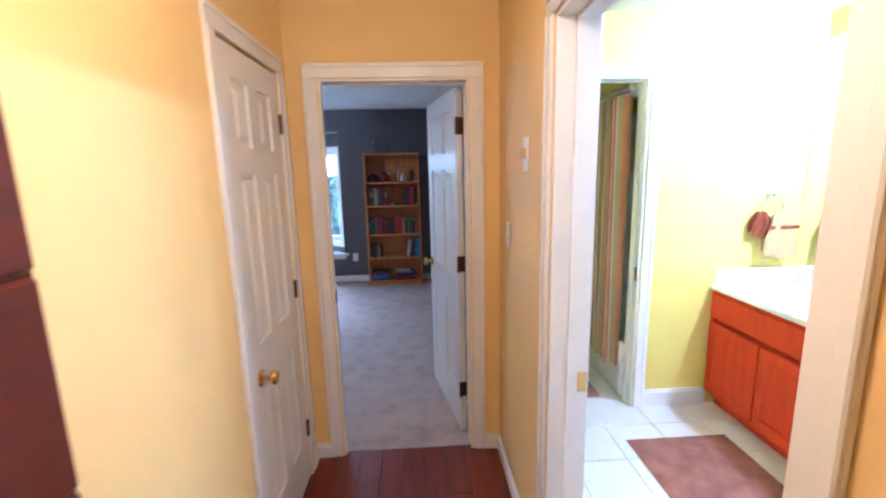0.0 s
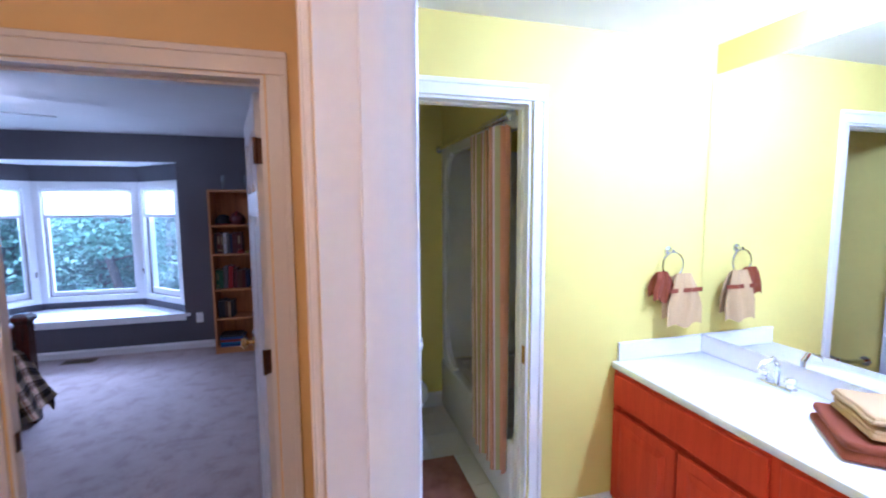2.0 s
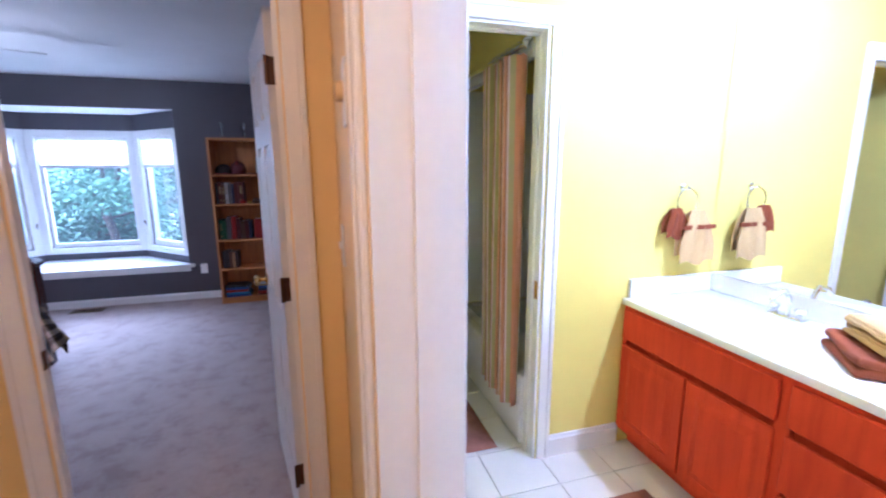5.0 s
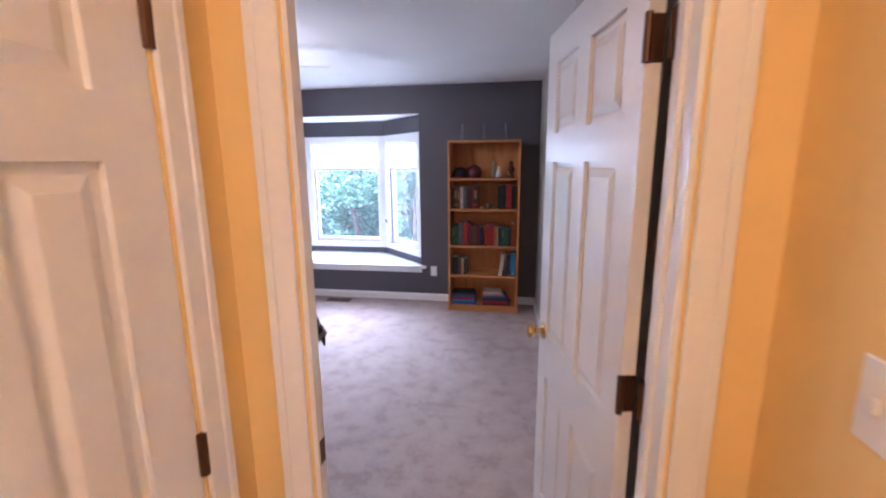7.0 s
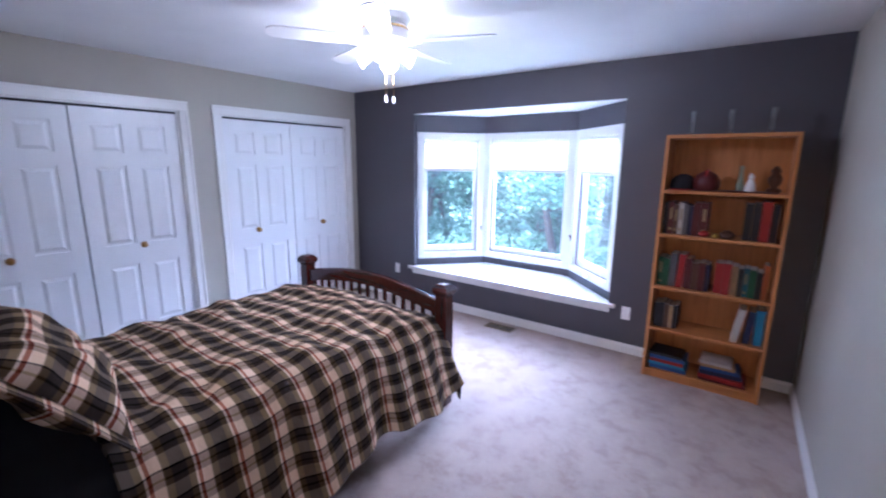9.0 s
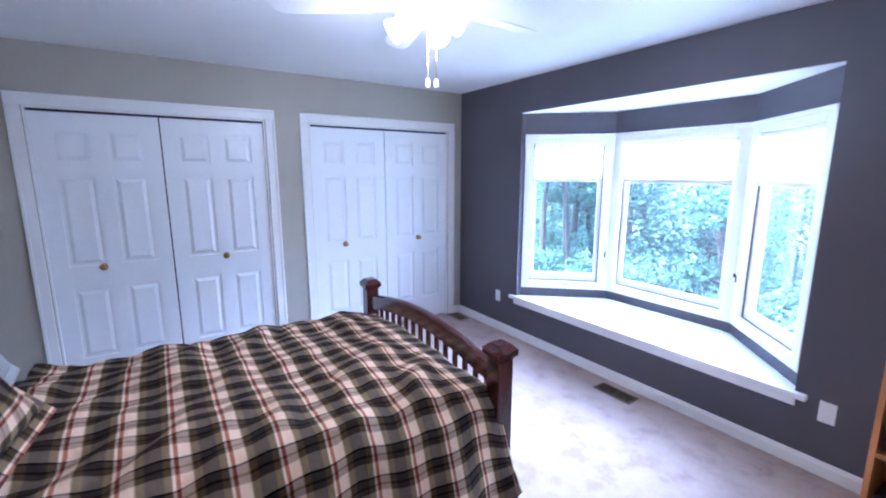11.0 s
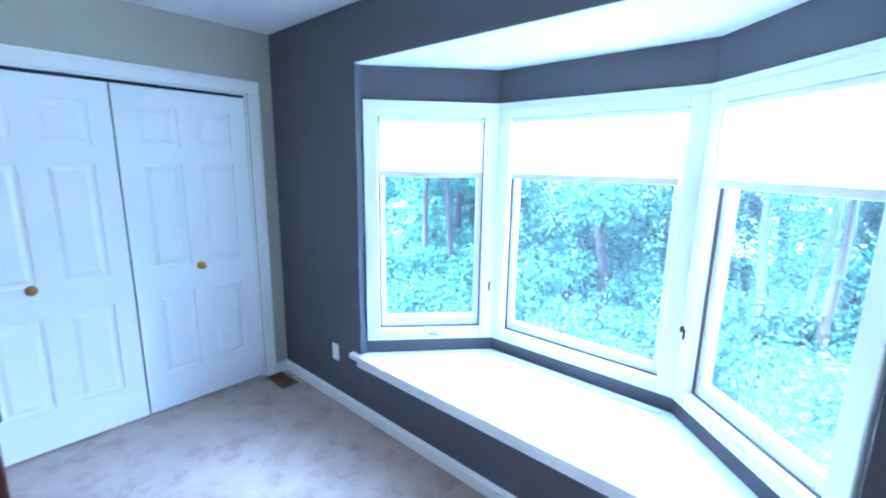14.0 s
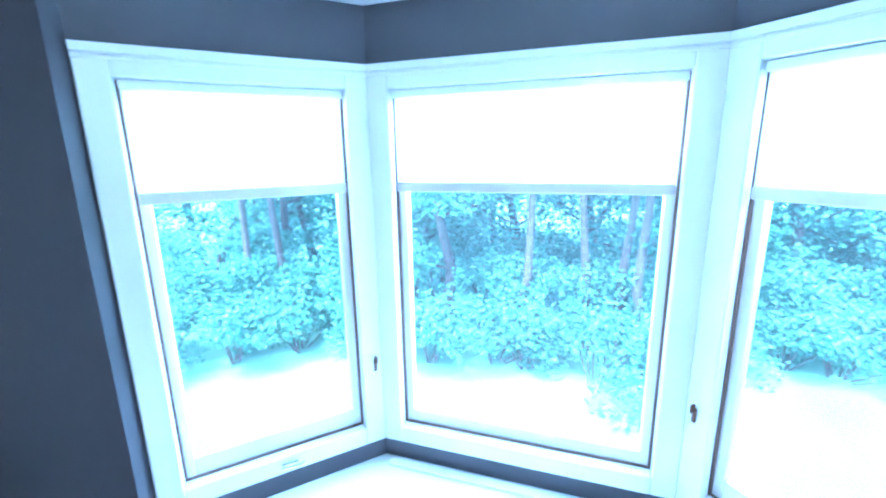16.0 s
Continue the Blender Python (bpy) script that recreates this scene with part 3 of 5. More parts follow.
# ---- bathroom ----
XM = 3.06
solid("floor_bath", box(1.125, -0.4, -0.12, XM, 4.30, -0.008), GROUT, "pale grout bed of the bathroom floor", "floor", "structure")
solid("ceiling_bath", box(1.125, -0.4, H, XM + 0.1, 4.40, H + 0.12), CEILING, "plain white bathroom ceiling", "ceiling", "structure")
solid("wall_bath_mirror", box(XM, -0.4, 0, XM + 0.12, 2.85, H), BATH_PAINT, "yellow painted bathroom wall behind the vanity", "wall", "structure")
solid("wall_bath_back", boxes((1.20, 2.85, 0, 1.29, 2.97, H), (2.01, 2.85, 0, XM + 0.12, 2.97, H), (1.29, 2.85, 2.095, 2.01, 2.97, H)), BATH_PAINT, "yellow painted wall around the toilet room doorway", "wall", "structure")
solid("wall_bath_near", box(1.20, -0.52, 0, XM, -0.4, H), BATH_PAINT, "plain yellow bathroom wall", "wall", "structure")
solid("wall_toilet_left", box(1.065, 2.85, 0, 1.20, 4.30, H), BATH_PAINT, "yellow painted wall of the toilet room", "wall", "structure")
solid("wall_toilet_back", box(1.065, 4.30, 0, XM, 4.42, H), BATH_PAINT, "yellow painted back wall of the toilet room", "wall", "structure")
solid("wall_toilet_right", box(2.80, 2.97, 0, 2.92, 4.30, H), BATH_PAINT, "plain wall behind the bathtub", "wall", "structure")
solid("wall_above_tub", box(2.0, 2.97, 2.062, 2.10, 4.30, H), BATH_PAINT, "yellow painted wall above the bathtub", "wall", "structure")
casing("door_frame_toilet", pose(1.29, 2.85, 0), 0.72, 2.095, "white moulded trim and jamb of the toilet room doorway", 0.12)
part("hinge_plate", box(0.7055, 0.012, 0.86, 0.709, 0.045, 0.95), BRASS, bpy.data.objects["door_frame_toilet"], "brass hinge plate")
baseboard("baseboard_bath_back", (2.085, 2.85), (2.50, 2.85), (0, -1), 0.12)
baseboard("baseboard_toilet_back", (1.185, 4.30), (2.00, 4.30), (0, -1), 0.12)

van = thing("vanity_cabinet", pose(2.50, 0.9, 0), "red-stained maple bathroom vanity with raised panel doors", "vanity")
VL = 1.945
part("carcass", boxes((0.02, 0, 0.10, 0.555, VL, 0.797), (0.08, 0, 0.0, 0.555, VL, 0.10)), VANITY, van, round_it=False)
part("face_frame", boxes((0.0, 0, 0.10, 0.02, VL, 0.14), (0.0, 0, 0.735, 0.02, VL, 0.797), (0.0, 0, 0.14, 0.02, 0.03, 0.735), (0.0, 1.10, 0.14, 0.02, 1.155, 0.735), (0.0, VL - 0.03, 0.14, 0.02, VL, 0.735)), VANITY, van, round_it=False)


def vanity_front(kind, y0, y1, z0, z1):
    bm = box(-0.019, y0, z0, -0.0005, y1, z1, bevel=0.004)
    p = part(kind, bm, VANITY, van)
    q = box(-0.021, y0 + 0.055, z0 + 0.055, -0.0192, y1 - 0.055, z1 - 0.055) if kind == "door" else None
    if q:
        c = [q.verts[:]][0]
        for v in c:
            if v.co.x < -0.0205:
                v.co.x = -0.026
                v.co.y += 0.03 if v.co.y < (y0 + y1) / 2 else -0.03
                v.co.z += 0.03 if v.co.z < (z0 + z1) / 2 else -0.03
        part("raised_panel", q, VANITY, p, round_it=False)
        part("groove", boxes((-0.0205, y0 + 0.048, z0 + 0.048, -0.0193, y0 + 0.055, z1 - 0.048), (-0.0205, y1 - 0.055, z0 + 0.048, -0.0193, y1 - 0.048, z1 - 0.048),
                             (-0.0205, y0 + 0.055, z0 + 0.048, -0.0193, y1 - 0.055, z0 + 0.055), (-0.0205, y0 + 0.055, z1 - 0.055, -0.0193, y1 - 0.055, z1 - 0.048)), VANITY, p, round_it=False)


vanity_front("drawer_front", 1.145, VL - 0.015, 0.62, 0.777)
vanity_front("door", 1.145, 1.515, 0.12, 0.59)
vanity_front("door", 1.525, VL - 0.015, 0.12, 0.59)
for z0, z1 in ((0.62, 0.777), (0.38, 0.59), (0.12, 0.36)):
    vanity_front("drawer_front", 0.70, 1.105, z0, z1)
vanity_front("door", 0.02, 0.34, 0.12, 0.755)
vanity_front("door", 0.35, 0.68, 0.12, 0.755)
top = thing("countertop", pose(2.48, 0.88, 0.798), "glossy white cultured marble vanity top with backsplash", "countertop")
part("slab", box(0, 0, 0, 0.575, 1.968, 0.034, bevel=0.006, segments=2), SOLID_TOP, top)
part("backsplash", box(0.555, 0, 0.034, 0.578, 1.968, 0.13, bevel=0.004), SOLID_TOP, top)
part("side_splash", box(0.03, 1.948, 0.034, 0.555, 1.968, 0.13, bevel=0.004), SOLID_TOP, top)
bowl = lathe([(0.03, 0.002), (0.10, 0.006), (0.15, 0.010), (0.185, 0.018), (0.20, 0.006), (0.205, 0.0005)], 32)
bmesh.ops.transform(bowl, matrix=Matrix.Translation((0.28, 1.45, 0.034)) @ Matrix.Diagonal((0.85, 1.1, 0.5, 1)), verts=bowl.verts[:])
part("basin_rim", bowl, SOLID_TOP, top)
fc = thing("faucet", pose(2.955, 2.37, 0.833), "small chrome bathroom faucet on the vanity top", "faucet")
part("base", box(-0.025, -0.075, 0, 0.025, 0.075, 0.018, bevel=0.008, segments=2), CHROME, fc)
part("spout", bent([(0, 0, 0.015), (0, 0, 0.10), (-0.03, 0, 0.13), (-0.09, 0, 0.115), (-0.105, 0, 0.09)], 0.011), CHROME, fc)
for y in (-0.055, 0.055):
    part("handle", lathe([(0.014, 0.016), (0.013, 0.035), (0.021, 0.042), (0.022, 0.055), (0.012, 0.062)], 16, m=Matrix.Translation((0, y, 0))), CHROME, fc)
mr = thing("wall_mirror", pose(XM, 0.9, 0.932), "large frameless mirror above the vanity backsplash", "mirror")
part("mirror_glass", box(-0.030, 0, 0, -0.001, 1.945, 1.35), MIRROR, mr, round_it=False)

vl = thing("vanity_light", pose(XM, 1.7, 2.36), "lit brass vanity light bar with globes", "wall light")
part("back_plate", box(-0.03, -0.45, -0.05, -0.0005, 0.45, 0.05, bevel=0.008), BRASS, vl)
for k in range(3):
    globe = lathe([(0.012, -0.06), (0.035, -0.052), (0.055, -0.03), (0.062, 0), (0.055, 0.03), (0.035, 0.052), (0.012, 0.06)], 20, m=Matrix.Translation((-0.13, -0.3 + 0.3 * k, 0)))
    g = part("globe", globe, VANITY_GLOW, vl)
    g.visible_shadow = False
    part("socket", rod((-0.03, -0.3 + 0.3 * k, 0), (-0.08, -0.3 + 0.3 * k, 0), 0.022), BRASS, vl)

# hand towel on its ring
tr = thing("towel_ring", pose(2.80, 2.85, 1.36), "brass towel ring on the yellow wall", "towel ring")
part("mount", lathe([(0.024, 0), (0.022, 0.008), (0.010, 0.014), (0.009, 0.04)], 16, m=pose(0, 0, 0.03, 90)), CHROME, tr)
ring = bmesh.new()
pts = [(0.065 * math.sin(a), -0.04, -0.04 - 0.065 * math.cos(a) + 0.0) for a in np.linspace(0, 2 * math.pi, 21)]
bent(pts, 0.004, 6, ring)
part("ring", ring, CHROME, tr)


def hanging_towel(name, m, w, h, material, label, band=None):
    root = thing(name, m, label, "towel")

    def at(u, v):
        x = (u - 0.5) * w * (0.45 + 0.55 * min(1, abs(v - 0.5) * 3.2))
        d = abs(v - 0.5) * 2
        side = 1 if v < 0.5 else -1
        return (x, -0.042 + side * (0.006 + 0.014 * min(1, d * 4)) + 0.006 * math.sin(u * 14 + d * 3), -d * h * (1 if side < 0 else 0.88) + 0.012 * math.sin(u * 9) * d)
    part("cloth", sheet(14, 41, at, lambda u, v: (u * w, v * 2 * h), 0.006), material, root)
    if band:
        part("lace_band", sheet(10, 3, lambda u, v: ((u - 0.5) * w, -0.064 - 0.004 * math.sin(u * 12), -h * 0.36 + v * 0.022), lambda u, v: (u, v), 0.003), band, root, "brown trim band")


hanging_towel("hand_towel", pose(2.735, 2.85, 1.29), 0.13, 0.15, BROWN_TOWEL, "brown hand towel hanging from the towel ring")
hanging_towel("face_towel", pose(2.845, 2.826, 1.28), 0.21, 0.27, CREAM_TOWEL, "cream face towel folded over the brown towel", BROWN_TOWEL)


def towel_bar(m, w, label):
    root = thing("towel_bar", m, label, "towel bar", "towel bars")
    part("bar", rod((-w / 2, -0.065, 0), (w / 2, -0.065, 0), 0.008), CHROME, root)
    for x in (-w / 2, w / 2):
        part("bracket", lathe([(0.026, 0), (0.024, 0.01), (0.012, 0.018), (0.011, 0.055), (0.016, 0.062), (0.016, 0.078)], 16, m=pose(x, 0, 0, 90)), CHROME, root)


towel_bar(pose(1.20, 2.25, 1.32, 0, 0, 90), 0.60, "chrome towel bar on the yellow bathroom wall")
gb_ = thing("grab_bar", pose(0, 0, 0), "sloping chrome grab bar beside the toilet", "grab bar")
part("bar", bent([(1.36, 3.85, 0.66), (1.47, 3.12, 0.52)], 0.012), CHROME, gb_)
part("bracket", bent([(1.201, 3.85, 0.66), (1.36, 3.85, 0.66)], 0.014), CHROME, gb_)
part("bracket", bent([(1.201, 3.10, 0.49), (1.40, 3.11, 0.50), (1.47, 3.12, 0.52)], 0.016), CHROME, gb_)
part("flange", rod((1.201, 3.10, 0.49), (1.215, 3.10, 0.49), 0.035), CHROME, gb_)


def folded(name, m, w, d, h, material, label, turns=3):
    """A folded towel: a flattened roll of cloth with rounded folds."""
    root = thing(name, m, label, "towel", "folded towels")
    for i in range(turns):
        hh = h / turns
        bm = box(-w / 2 + 0.006 * (i % 2), -d / 2 + 0.004 * i, i * hh + 0.001, w / 2 - 0.004 * i, d / 2 - 0.003 * (i % 2), (i + 1) * hh, bevel=hh * 0.42, segments=3)
        bmesh.ops.subdivide_edges(bm, edges=[e for e in bm.edges if e.calc_length() > 0.1], cuts=6, use_grid_fill=True)
        for v in bm.verts:
            v.co.z += 0.016 * noise.noise(v.co * 9 + Vector((0, 0, i))) * (1 if v.co.z > 0.012 else 0)
        part("fold", bm, material, root)
    return root


folded("folded_towel", pose(2.835, 1.895, 0.833, 0, 0, -42), 0.38, 0.31, 0.065, BROWN_TOWEL, "folded brown bath towel on the vanity top", 2)
folded("folded_towel", pose(2.875, 1.885, 0.902, 0, 0, -36), 0.33, 0.26, 0.075, CREAM_TOWEL, "folded cream bath towel on a brown towel", 4)


def candle(m, h, label):
    """A holder: the tall one turned like a baluster, the short one a cup on curved prongs over a turned foot."""
    root = thing("candle_holder", m, label, "candle holder", "candle holders")
    if h > 0.3:
        part("stem", lathe([(0.070, 0), (0.074, 0.014), (0.066, 0.03), (0.040, 0.045), (0.034, 0.062), (0.046, 0.085), (0.055, 0.12), (0.053, 0.15), (0.036, 0.19), (0.029, 0.235), (0.034, 0.26), (0.029, 0.275), (0.044, 0.30), (0.052, 0.318)], 24), OLD_WOOD, root)
        part("plate", lathe([(0.052, 0.319), (0.072, 0.328), (0.076, 0.345), (0.070, 0.352), (0.060, 0.352), (0.058, h)], 24), OLD_WOOD, root)
    else:
        part("foot", lathe([(0.056, 0), (0.058, 0.012), (0.036, 0.028), (0.020, 0.05), (0.026, 0.085), (0.018, 0.12), (0.022, 0.17), (0.030, 0.20)], 22), OLD_WOOD, root)
        part("cup", lathe([(0.026, 0.201), (0.044, 0.212), (0.052, 0.235), (0.054, 0.258), (0.048, h)], 24), OLD_WOOD, root)
        for i in range(6):
            q = radians(60 * i + 12)
            part("prong", bent([(r_ * math.cos(q), r_ * math.sin(q), z_) for r_, z_ in ((0.050, 0.236), (0.056, 0.205), (0.048, 0.165), (0.040, 0.135))], 0.004, 6), OLD_WOOD, root)
    return root


for x, y, h, r, hc, lab in ((2.93, 1.75, 0.37, 0.050, 0.135, "tall turned brown wood candle holder on the vanity"), (2.97, 1.887, 0.27, 0.040, 0.105, "short turned brown wood candle holder on the vanity")):
    candle(pose(x, y, 0.833), h, lab)
    cd = thing("candle", pose(x, y, 0.833 + h), "red pillar candle on a turned wood holder", "candle", "red candles")
    part("wax", lathe([(r - 0.003, 0.0005), (r, 0.004), (r, hc - 0.004), (r - 0.005, hc), (r * 0.5, hc - 0.004)], 24), RED_WAX, cd)
    part("wick", rod((0, 0, hc - 0.005), (0, 0, hc + 0.008), 0.0012), BLACK, cd)


def rug(name, x0, y0, x1, y1, label):
    root = thing(name, pose((x0 + x1) / 2, (y0 + y1) / 2, 0.001), label, "rug", "bath rugs")
    w, d = x1 - x0, y1 - y0

    def at(u, v):
        e = min(u, 1 - u, v, 1 - v)
        return ((u - 0.5) * w, (v - 0.5) * d, 0.004 + 0.012 * min(1, e * 20) + 0.003 * noise.noise((u * 9, v * 14, 0)))
    part("mat", sheet(30, 40, at, lambda u, v: (u * w, v * d), 0.0), RUG, root)


rug("bath_rug", 1.80, 1.62, 2.40, 2.50, "brown patchwork bath rug beside the vanity")
rug("bath_rug", 1.36, 2.98, 1.86, 3.58, "brown bath rug in front of the toilet")

# toilet
to = thing("toilet", pose(1.54, 4.28, 0), "white two-piece toilet with closed lid", "toilet")
part("tank", box(-0.21, -0.19, 0.37, 0.21, -0.01, 0.68, bevel=0.03, segments=3), PORCELAIN, to)
part("tank_lid", box(-0.225, -0.205, 0.681, 0.225, 0.0, 0.72, bevel=0.012, segments=2), PORCELAIN, to)
part("flush_lever", rod((-0.15, -0.20, 0.62), (-0.09, -0.205, 0.61), 0.007), CHROME, to)


def oval(profile, cx, cy):
    bm = bmesh.new()
    rings = []
    for rx, ry, z, dy in profile:
        rings.append([bm.verts.new((cx + rx * math.cos(a), cy + dy + ry * math.sin(a) * (1.12 if math.sin(a) < 0 else 0.9), z)) for a in np.linspace(0, 2 * math.pi, 32, endpoint=False)])
    for a, b in zip(rings, rings[1:]):
        for i in range(32):
            bm.faces.new((a[i], a[(i + 1) % 32], b[(i + 1) % 32], b[i]))
    bm.faces.new(rings[0][::-1])
    bm.faces.new(rings[-1])
    return bm


part("bowl", oval([(0.115, 0.20, 0.0, 0.02), (0.11, 0.19, 0.03, 0.02), (0.095, 0.15, 0.12, 0.03), (0.10, 0.16, 0.20, 0.02), (0.16, 0.22, 0.27, 0), (0.20, 0.255, 0.33, 0), (0.205, 0.265, 0.352, 0)], 0, -0.42), PORCELAIN, to)
part("seat", oval([(0.205, 0.265, 0.353, 0), (0.21, 0.27, 0.358, 0), (0.205, 0.265, 0.368, 0)], 0, -0.42), WHITE, to)
part("lid", oval([(0.203, 0.263, 0.370, 0), (0.207, 0.268, 0.378, 0), (0.20, 0.26, 0.388, 0), (0.12, 0.16, 0.393, 0)], 0, -0.42), WHITE, to)

# leaded mirror in a gilt frame above the toilet
lm = thing("framed_mirror", pose(1.545, 4.30, 1.30), "gilt wood framed mirror with leaded oval tracery", "mirror")
fw, fh = 0.212, 0.58
part("mirror_glass", box(-fw + 0.045, -0.012, -fh + 0.045, fw - 0.045, -0.004, fh - 0.045), MIRROR, lm, round_it=False)
for nm, bx in (("frame_side", (-fw, -0.035, -fh, -fw + 0.05, -0.001, fh)), ("frame_side", (fw - 0.05, -0.035, -fh, fw, -0.001, fh)), ("frame_rail", (-fw + 0.05, -0.033, fh - 0.05, fw - 0.05, -0.001, fh)), ("frame_rail", (-fw + 0.05, -0.033, -fh, fw - 0.05, -0.001, -fh + 0.05))):
    part(nm, box(*bx, bevel=0.008, segments=2), GILT, lm)


def came(pts):
    part("lead_line", bent([(x, -0.016, z) for x, z in pts], 0.006, 6), LEAD, lm)


ring_pts = [(math.cos(a), math.sin(a)) for a in np.linspace(0, 2 * math.pi, 25)]
came([(0.055 * c, 0.10 * s) for c, s in ring_pts])
came([(0.135 * c, 0.43 * s) for c, s in ring_pts])
for s in (1, -1):
    came([(0, s * 0.10), (0, s * 0.20)])
    came([(0, s * 0.43), (0, s * 0.515)])
    came([(s * 0.055, 0), (s * 0.165, 0)])
    for q in (1, -1):
        came([(0, s * 0.20), (q * 0.045, s * 0.27), (q * 0.085, s * 0.36), (q * 0.165, s * 0.51)])
vent = thing("ceiling_vent", pose(1.55, 4.12, H), "square bronze bathroom ceiling vent", "vent")
part("frame", boxes((-0.12, -0.10, -0.012, 0.12, -0.08, -0.0005), (-0.12, 0.08, -0.012, 0.12, 0.10, -0.0005), (-0.12, -0.08, -0.012, -0.10, 0.08, -0.0005), (0.10, -0.08, -0.012, 0.12, 0.08, -0.0005)), VENT_BROWN, vent, round_it=False)
for i in range(7):
    part("slat", box(-0.10, -0.073 + i * 0.022, -0.010, 0.10, -0.060 + i * 0.022, -0.003), VENT_BROWN, vent, round_it=False)

# bathtub, surround, rod and curtain
tub = thing("bathtub", pose(2.0, 3.0, 0), "white acrylic bathtub with moulded surround", "bathtub")
part("apron", box(-0.02, -0.028, 0.0, 0.06, 1.297, 0.40, bevel=0.02, segments=3), ACRYLIC, tub)
part("basin", boxes((0.06, -0.028, 0.0, 0.797, 1.297, 0.10), (0.06, -0.028, 0.10, 0.12, 1.297, 0.385), (0.72, -0.028, 0.10, 0.797, 1.297, 0.385), (0.12, 1.22, 0.10, 0.72, 1.297, 0.385), (0.12, -0.028, 0.10, 0.72, 0.05, 0.385)), ACRYLIC, tub, round_it=False)
sur = bmesh.new()
arc = [(0.0, 0.40)] + [(0.02 + 0.16 - 0.16 * math.cos(a), 1.90 + 0.16 * math.sin(a)) for a in np.linspace(0, math.pi / 2, 9)] + [(0.75, 2.06), (0.75, 0.40)]
low = [sur.verts.new((x, 1.297, z)) for x, z in arc]
f = sur.faces.new(low)
ext = bmesh.ops.extrude_face_region(sur, geom=[f])
for v in ext["geom"]:
    if isinstance(v, bmesh.types.BMVert):
        v.co.y = 1.262
bmesh.ops.recalc_face_normals(sur, faces=sur.faces[:])
part("end_surround", sur, ACRYLIC, tub)
# moulded front rim of the surround, rounded at the corners
rim = [(1.20 - 0.16 + 0.16 * math.cos(a), 1.84 + 0.16 * math.sin(a)) for a in np.linspace(math.pi / 2, 0, 9)] + [(1.20 - 0.2 + 0.2 * math.cos(a), 0.62 - 0.2 * math.sin(a)) for a in np.linspace(0, math.pi / 2, 9)]
fl = bmesh.new()
f = fl.faces.new([fl.verts.new((-0.006, y, z)) for y, z in [(1.00, 0.395), (1.296, 0.395), (1.296, 2.058), (-0.02, 2.058), (-0.02, 2.0)] + rim])
ext = bmesh.ops.extrude_face_region(fl, geom=[f])
for v in ext["geom"]:
    if isinstance(v, bmesh.types.BMVert):
        v.co.x = 0.032
bmesh.ops.recalc_face_normals(fl, faces=fl.faces[:])
part("front_rim", fl, ACRYLIC, tub, round_it=False)
part("rim_bead", bent([(-0.004, y, z) for y, z in rim], 0.014, 8), ACRYLIC, tub)
part("back_surround", box(0.765, -0.028, 0.39, 0.797, 1.262, 2.05), ACRYLIC, tub, round_it=False)
rd = thing("curtain_rod", pose(1.97, 2.975, 2.06), "dark metal shower curtain rod between two walls", "curtain rod")
part("rod", rod((0, 0, 0), (0, 1.32, 0), 0.012), CHROME, rd)
for y in (0.002, 1.31):
    part("flange", rod((0, y, 0), (0, y + 0.012, 0), 0.028), CHROME, rd)
cur = thing("shower_curtain", pose(1.97, 2.98, 0.22), "brown and olive striped shower curtain drawn to one side", "curtain")


def drape(u, v):
    y = 0.02 + u * (0.40 + 0.02 * (1 - v))
    wave = math.sin(u * 2 * math.pi * 5.5)
    return (-0.03 + (0.034 + 0.012 * v) * wave + 0.008 * math.sin(u * 23 + v * 2), y, (1 - v) * 0 + v * 1.80 - 0.012 * abs(wave) * (v > 0.97) + (0.02 * u if v < 0.02 else 0))


part("cloth", sheet(120, 24, drape, lambda u, v: (u * 1.05, v * 1.8), 0.003), CURTAIN, cur)
for i in range(7):
    y = 0.03 + i * 0.06
    ringm = bmesh.new()
    bent([(0.018 * math.cos(a), y, 1.84 + 0.024 * math.sin(a)) for a in np.linspace(0, 2 * math.pi, 13)], 0.002, 5, ringm)
    part("ring", ringm, CHROME, cur)

# ---- bedroom ----
XL, YB, YW = -3.70, 2.695, 6.63


def right_x(y):
    return 0.945 - 0.095 * (y - YB) / (YW - YB)


solid("floor_bedroom", prism([(XL - 0.12, 2.60), (1.065, 2.60), (1.065, YW + 0.15), (XL - 0.12, YW + 0.15)], -0.16, FZ), CARPET, "worn beige cut-pile carpet with footprints", "floor", "structure")
solid("ceiling_bedroom", box(XL - 0.12, 2.63, H, 1.065, YW + 0.15, H + 0.12), CEILING, "smooth white painted bedroom ceiling", "ceiling", "structure")
solid("wall_door_side", boxes((XL, 2.60, 0, 0.035, YB, H), (0.035, 2.63, 2.045, 0.155, YB, H), (0.91, 2.63, 0, 1.065, YB, H), (0.155, 2.63, 2.045, 0.91, YB, H)), GREIGE, "greige painted bedroom wall around the doorway", "wall", "structure")
solid("wall_right", prism([(right_x(YB), YB), (1.065, YB), (1.065, YW), (right_x(YW), YW)], 0, H), GREIGE, "greige painted bedroom wall", "wall", "structure")
solid("wall_closets", boxes((XL - 0.12, YB, 0, XL, 3.065, H), (XL - 0.12, 3.065, 2.035, XL, 4.57, H), (XL - 0.12, 4.57, 0, XL, 4.945, H), (XL - 0.12, 4.945, 2.035, XL, 6.45, H), (XL - 0.12, 6.45, 0, XL, YW, H)), GREIGE, "greige painted wall with two closets", "wall", "structure")
